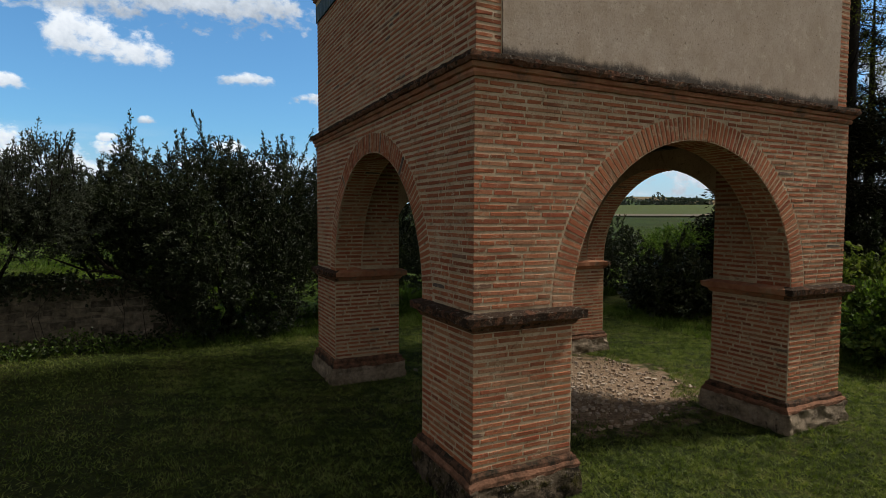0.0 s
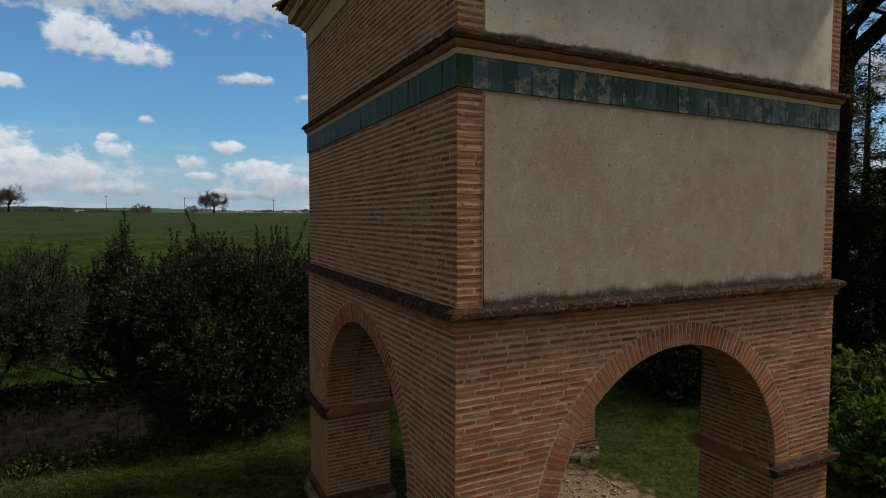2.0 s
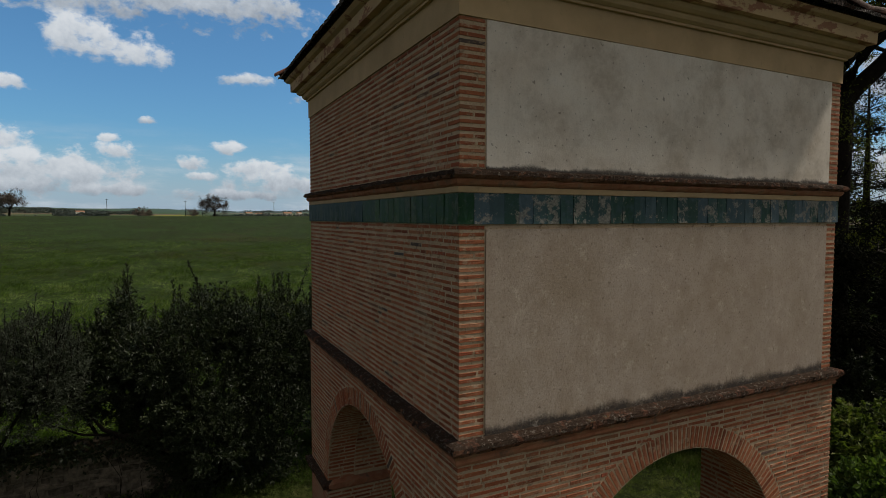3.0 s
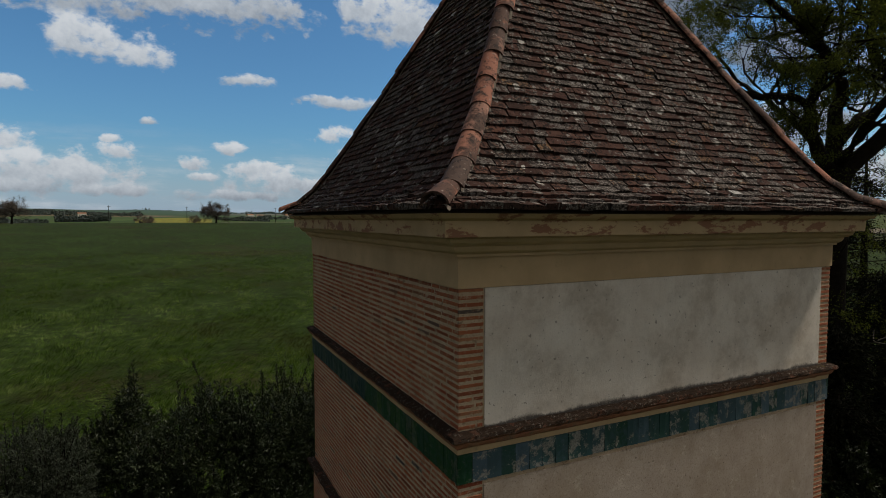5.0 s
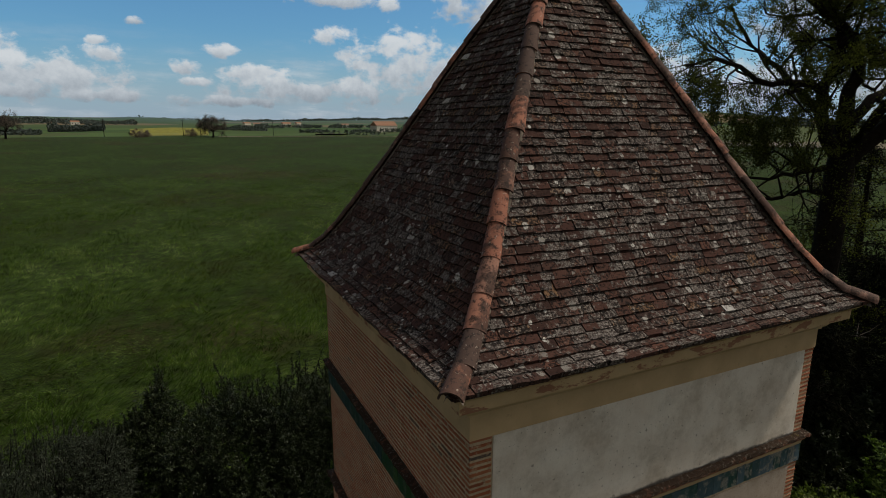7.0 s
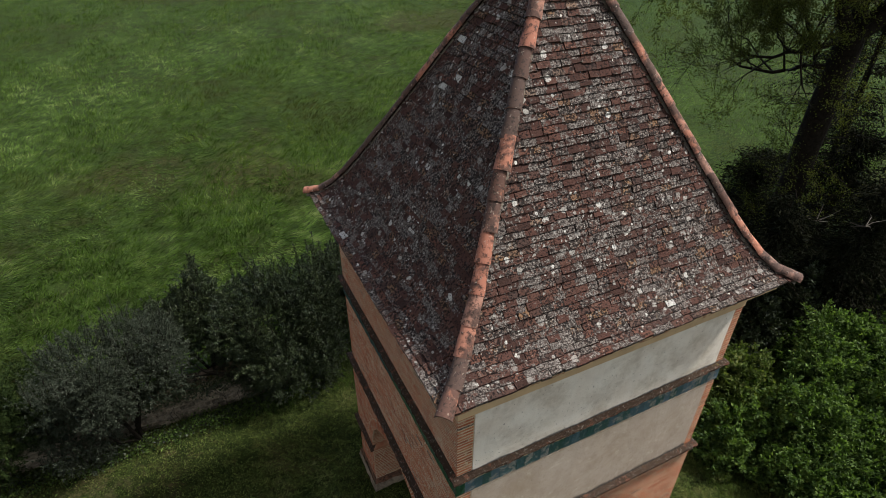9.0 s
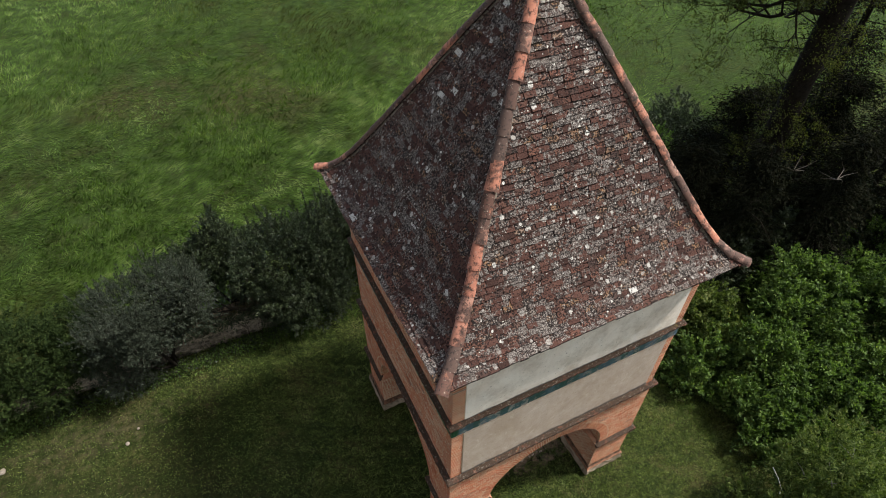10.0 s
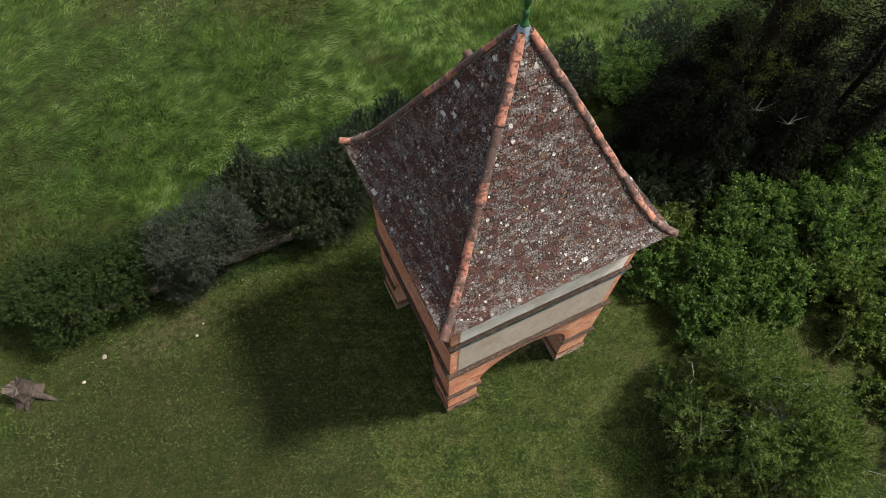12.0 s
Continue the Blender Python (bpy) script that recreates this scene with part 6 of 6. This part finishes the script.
def clear_of_tower(P):
    inside = np.zeros(len(P), bool)
    for sx, sy in corners:
        inside |= (np.abs(P[:, 0] - sx * 2.38) < 0.68) & (np.abs(P[:, 1] - sy * 2.38) < 0.68)
    bare = np.hypot(P[:, 0] - 0.6, P[:, 1] - 0.1) + 0.6 * wobble(P, 1.5, 3) < 2.0
    return P[~inside & ~bare]


def scatter(n, x0, x1, y0, y1):
    x, y = rng.uniform(x0, x1, n), rng.uniform(y0, y1, n)
    return np.stack([x, y, np.array([height(a, b) for a, b in zip(x, y)]) - 0.004], 1)


rng = np.random.default_rng(120)
def lawn_points(P):
    """Thin the lawn where it is bare or patchy, and over its dimmed west side."""
    P = clear_of_tower(P)
    flat = P * np.array([1, 1, 0])
    thin = 0.9 * wobble(flat, 1.4, 5) + 0.9 * wobble(flat, 6.0, 6)
    # fewer blades in the west, so that the painted dimming shows
    dimmed_west = np.clip(1.35 - np.hypot((P[:, 0] + 14.0) * 0.11, (P[:, 1] + 2.0) * 0.12) + 0.35 * wobble(flat, 0.5, 41), 0, 1)
    return P[((thin > -0.2) | (rng.random(len(P)) < 0.25)) & (rng.random(len(P)) > 0.55 * dimmed_west)]


P = lawn_points(np.concatenate([scatter(90000, -9, 8, -7, 6.8), scatter(230000, -20, 12, -13, 7.2)]))
tagged(new("lawn_grass", blades(P, 0.085, 0.020, L_GRASS, "lawn_grass", 0.8)), "short patchy mown lawn grass", "grass", kind="stuff")
P = lawn_points(scatter(420000, -6, 7.5, -6.2, 6.0))
tagged(new("fine_lawn_grass", blades(P, 0.075, 0.010, L_GRASS, "fine_lawn_grass", 0.75)), "fine short blades of mown grass round the tower", "grass", kind="stuff")
n_blade = 120000
yy = 8.2 + 130 * rng.random(n_blade) ** 1.6
far_P = np.stack([rng.uniform(-1, 1, n_blade) * (42 + 0.55 * yy) - 4, yy, np.zeros(n_blade)], 1)
n_near = 420000
near_y = 8.2 + 100 * rng.random(n_near) ** 2.3
near_P = np.stack([-14 + rng.uniform(-1, 1, n_near) * (22 + 0.6 * near_y), near_y, np.zeros(n_near)], 1)
P = np.concatenate([far_P, near_P])
P[:, 2] = [height(x, y) for x, y in P[:, :2]]
w = wobble(P * np.array([1, 1, 0]), 0.55, 8) + 0.5 * wobble(P * np.array([1, 1, 0]), 1.9, 9)
fade = np.clip((138 - P[:, 1]) / 60, 0, 1)
P = P[(w > -0.95) & (rng.random(len(P)) < fade)]
tagged(new("meadow_grass", blades(P, 0.46, 0.05, L_MEADOW, "meadow_grass", 0.45, (0.3, -0.1), 1.5)), "long rough meadow grass in uneven tufts", "grass", kind="stuff")
# rough tufts along the foot of the hedge and the thicket
P = np.concatenate([scatter(26000, -20, 3, 5.2, 8.3), scatter(14000, 5.8, 9, -7, 6)])
edge = 5.9 + 0.5 * wobble(P * np.array([1, 1, 0]), 0.8, 31)
P = P[(P[:, 1] > edge) | (P[:, 0] > 5)]
tagged(new("long_grass", blades(P, 0.28, 0.02, L_MEADOW, "long_grass", 0.5)), "longer grass along the hedge foot", "grass", kind="stuff")


# ---- far country ----
def far_at(az, d):
    """A place d metres off in that direction from the camera's foot."""
    a = radians(az)
    x, y = -5.4 + d * math.sin(a), -7.5 + d * math.cos(a)
    return x, y, height(x, y)


for az, d, h, s in ((4.15, 232, 9.6, 201), (-11.4, 236, 9.2, 202)):
    tree("field_tree", "lone bare tree on the brow of the meadow", far_at(az, d), h * 0.30, 0.36, 14, h * 0.36, 9000, (0.75, 0.035), TWIG, s, depth=5, group="lone trees", clump=0.22, thin=0.03)
for az, d, s in ((-2.2, 240, 211), (-1.6, 244, 212), (2.2, 252, 213), (-13.2, 240, 214)):
    x, y, z = far_at(az, d)
    shrub("brow_shrub", "bare rounded shrub on the brow of the meadow", (x, y, z), [(0, 0, 1.2, 2.0, 2.0, 1.5), (1.2, 0, 1.0, 1.5, 1.5, 1.1)], 2600, (0.7, 0.05), TWIG, 0, seed=s, group="brow shrubs", stems=14)
for az, d in ((-4.6, 262), (1.65, 270), (3.1, 262), (9.55, 280)):
    x, y, z = far_at(az, d)
    ob = thing("utility_pole", "thin wooden utility pole at the far field edge", "pole", "utility poles", at=(x, y, z))
    ob["placed"] = 1
    V, F = [], []
    tube(V, F, [(0, 0, -0.5), (0, 0, 3.5), (0, 0, 7.0)], [0.11, 0.10, 0.08], 8)
    part("post", quick_mesh("post", V, F, BARK, True), ob)
    part("crossarm", box_mesh("crossarm", (-0.6, -0.05, 6.5), (0.6, 0.05, 6.62), BARK), ob)


def field_patch(name, az0, az1, d0, d1, mat, label, lift=0.25):
    V, F = [], []
    na, nd = 16, 8
    for i in range(na + 1):
        for j in range(nd + 1):
            x, y, z = far_at(az0 + (az1 - az0) * i / na, d0 + (d1 - d0) * j / nd)
            V.append((x, y, z + lift))
    for i in range(na):
        for j in range(nd):
            o = i * (nd + 1) + j
            F.append((o, o + 1, o + nd + 2, o + nd + 1))
    tagged(new(name, quick_mesh(name, V, F, mat, True)), label, "field", kind="structure")


field_patch("rape_field", -2.6, 3.8, 440, 640, RAPE, "yellow rape field in flower", 0.9)
field_patch("farm_path", 4.6, 23.0, 239, 242, TRACK, "pale farm path along the brow of the meadow", 0.12)
field_patch("dirt_track", 13.5, 16.5, 285, 520, TRACK, "bare dirt track between far fields", 0.7)
field_patch("ploughed_field", 36.0, 66.0, 250, 285, PLOUGH, "pale ploughed field on the rise", 0.5)

rng = np.random.default_rng(230)
P, D = [], []
for az0, az1, d0, d1, n, h in ((-15, -9, 560, 640, 1900, 7), (-8.5, -4.5, 700, 760, 3600, 12), (-16, -2, 1300, 1500, 3400, 11), (4, 9, 700, 760, 1300, 6), (6, 30, 950, 1100, 4600, 8), (12, 30, 620, 660, 2000, 5), (-20, 40, 2300, 2700, 9000, 15),
                               (38, 72, 372, 392, 5200, 6.5), (44, 50, 375, 385, 500, 10), (14, 22, 420, 440, 260, 7), (30, 44, 400, 430, 1500, 11)):
    az, d = rng.uniform(az0, az1, n), rng.uniform(d0, d1, n)
    k = wobble(np.stack([az * 9, d * 0.02, az * 0], 1), 0.25, int(d0))
    for a, dd, kk in zip(az, d, k):
        if kk < -0.25 and h < 10:
            continue
        x, y, z = far_at(a, dd)
        P.append((x, y, z + rng.uniform(0, h) * (0.5 + 0.4 * kk)))
        D.append(rng.normal(0, 1, 3))
P, D = np.array(P), np.array(D)
sz = np.hypot(P[:, 0], P[:, 1]) / 170
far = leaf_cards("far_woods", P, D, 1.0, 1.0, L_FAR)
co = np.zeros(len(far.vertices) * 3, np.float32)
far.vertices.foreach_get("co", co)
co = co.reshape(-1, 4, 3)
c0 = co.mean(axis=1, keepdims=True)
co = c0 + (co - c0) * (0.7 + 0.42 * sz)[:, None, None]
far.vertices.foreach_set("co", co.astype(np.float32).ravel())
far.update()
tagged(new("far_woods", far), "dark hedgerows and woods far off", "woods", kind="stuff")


def far_house(at, w, dpt, h, turn, label):
    ob = thing("far_house", label, "house", "far houses", at=at)
    ob["placed"] = 1
    ob.rotation_euler = (0, 0, radians(turn))
    part("wall", box_mesh("wall", (-w / 2, -dpt / 2, -1), (w / 2, dpt / 2, h), WHITEWASH), ob)
    bm = bmesh.new()
    e = 0.4
    a = [bm.verts.new(p) for p in ((-w / 2 - e, -dpt / 2 - e, h), (w / 2 + e, -dpt / 2 - e, h), (w / 2 + e, dpt / 2 + e, h), (-w / 2 - e, dpt / 2 + e, h), (-w / 2 - e, 0, h + dpt * 0.32), (w / 2 + e, 0, h + dpt * 0.32))]
    for f in ((0, 1, 5, 4), (2, 3, 4, 5), (0, 4, 3), (1, 2, 5), (3, 2, 1, 0)):
        bm.faces.new([a[i] for i in f])
    part("roof", bm_mesh("roof", bm, FAR_ROOF), ob)
    for k in range(3):
        x = -w / 2 + w * (k + 0.6) / 3.2
        part("window", box_mesh("window", (x - 0.6, -dpt / 2 - 0.05, h * 0.35), (x + 0.6, -dpt / 2 + 0.1, h * 0.7), BARK), ob)


for az, d, w, h, turn in ((20.2, 640, 26, 7, 10), (7.2, 1150, 14, 6, 30), (8.1, 1180, 12, 5, -20), (10.8, 1120, 16, 6, 15), (11.9, 1200, 13, 6, 40), (16.4, 1050, 12, 5, 5), (-6.6, 1250, 14, 6, 20)):
    x, y, z = far_at(az, d)
    far_house((x, y, z), w, w * 0.55, h, turn, "pale far farmhouse with a tiled roof")

# a small dormer for the doves on the north slope
dormer = part("dormer", box_mesh("dormer", (-0.30, 0.9, 10.75), (0.30, 2.16, 11.37), MORTAR, 0.01), dovecote, "small tiled dormer for the doves")
dormer["placed"] = 1
bm = bmesh.new()
a = [bm.verts.new(p) for p in ((-0.44, 0.8, 11.34), (0.44, 0.8, 11.34), (0.44, 2.2, 11.34), (-0.44, 2.2, 11.34), (0, 0.8, 11.74), (0, 2.2, 11.74))]
for f in ((0, 3, 5, 4), (2, 1, 4, 5), (0, 4, 1), (3, 2, 5), (0, 1, 2, 3)):
    bm.faces.new([a[i] for i in f])
part("dormer_roof", bm_mesh("dormer_roof", bm, ROOF_TILE), dormer)
for k in range(3):
    ob = part("ridge_tile", hip_meshes[k], dormer)
    ob.matrix_basis = pose(0, 2.25 - 0.44 * k, 11.70, 0, 0, 180)
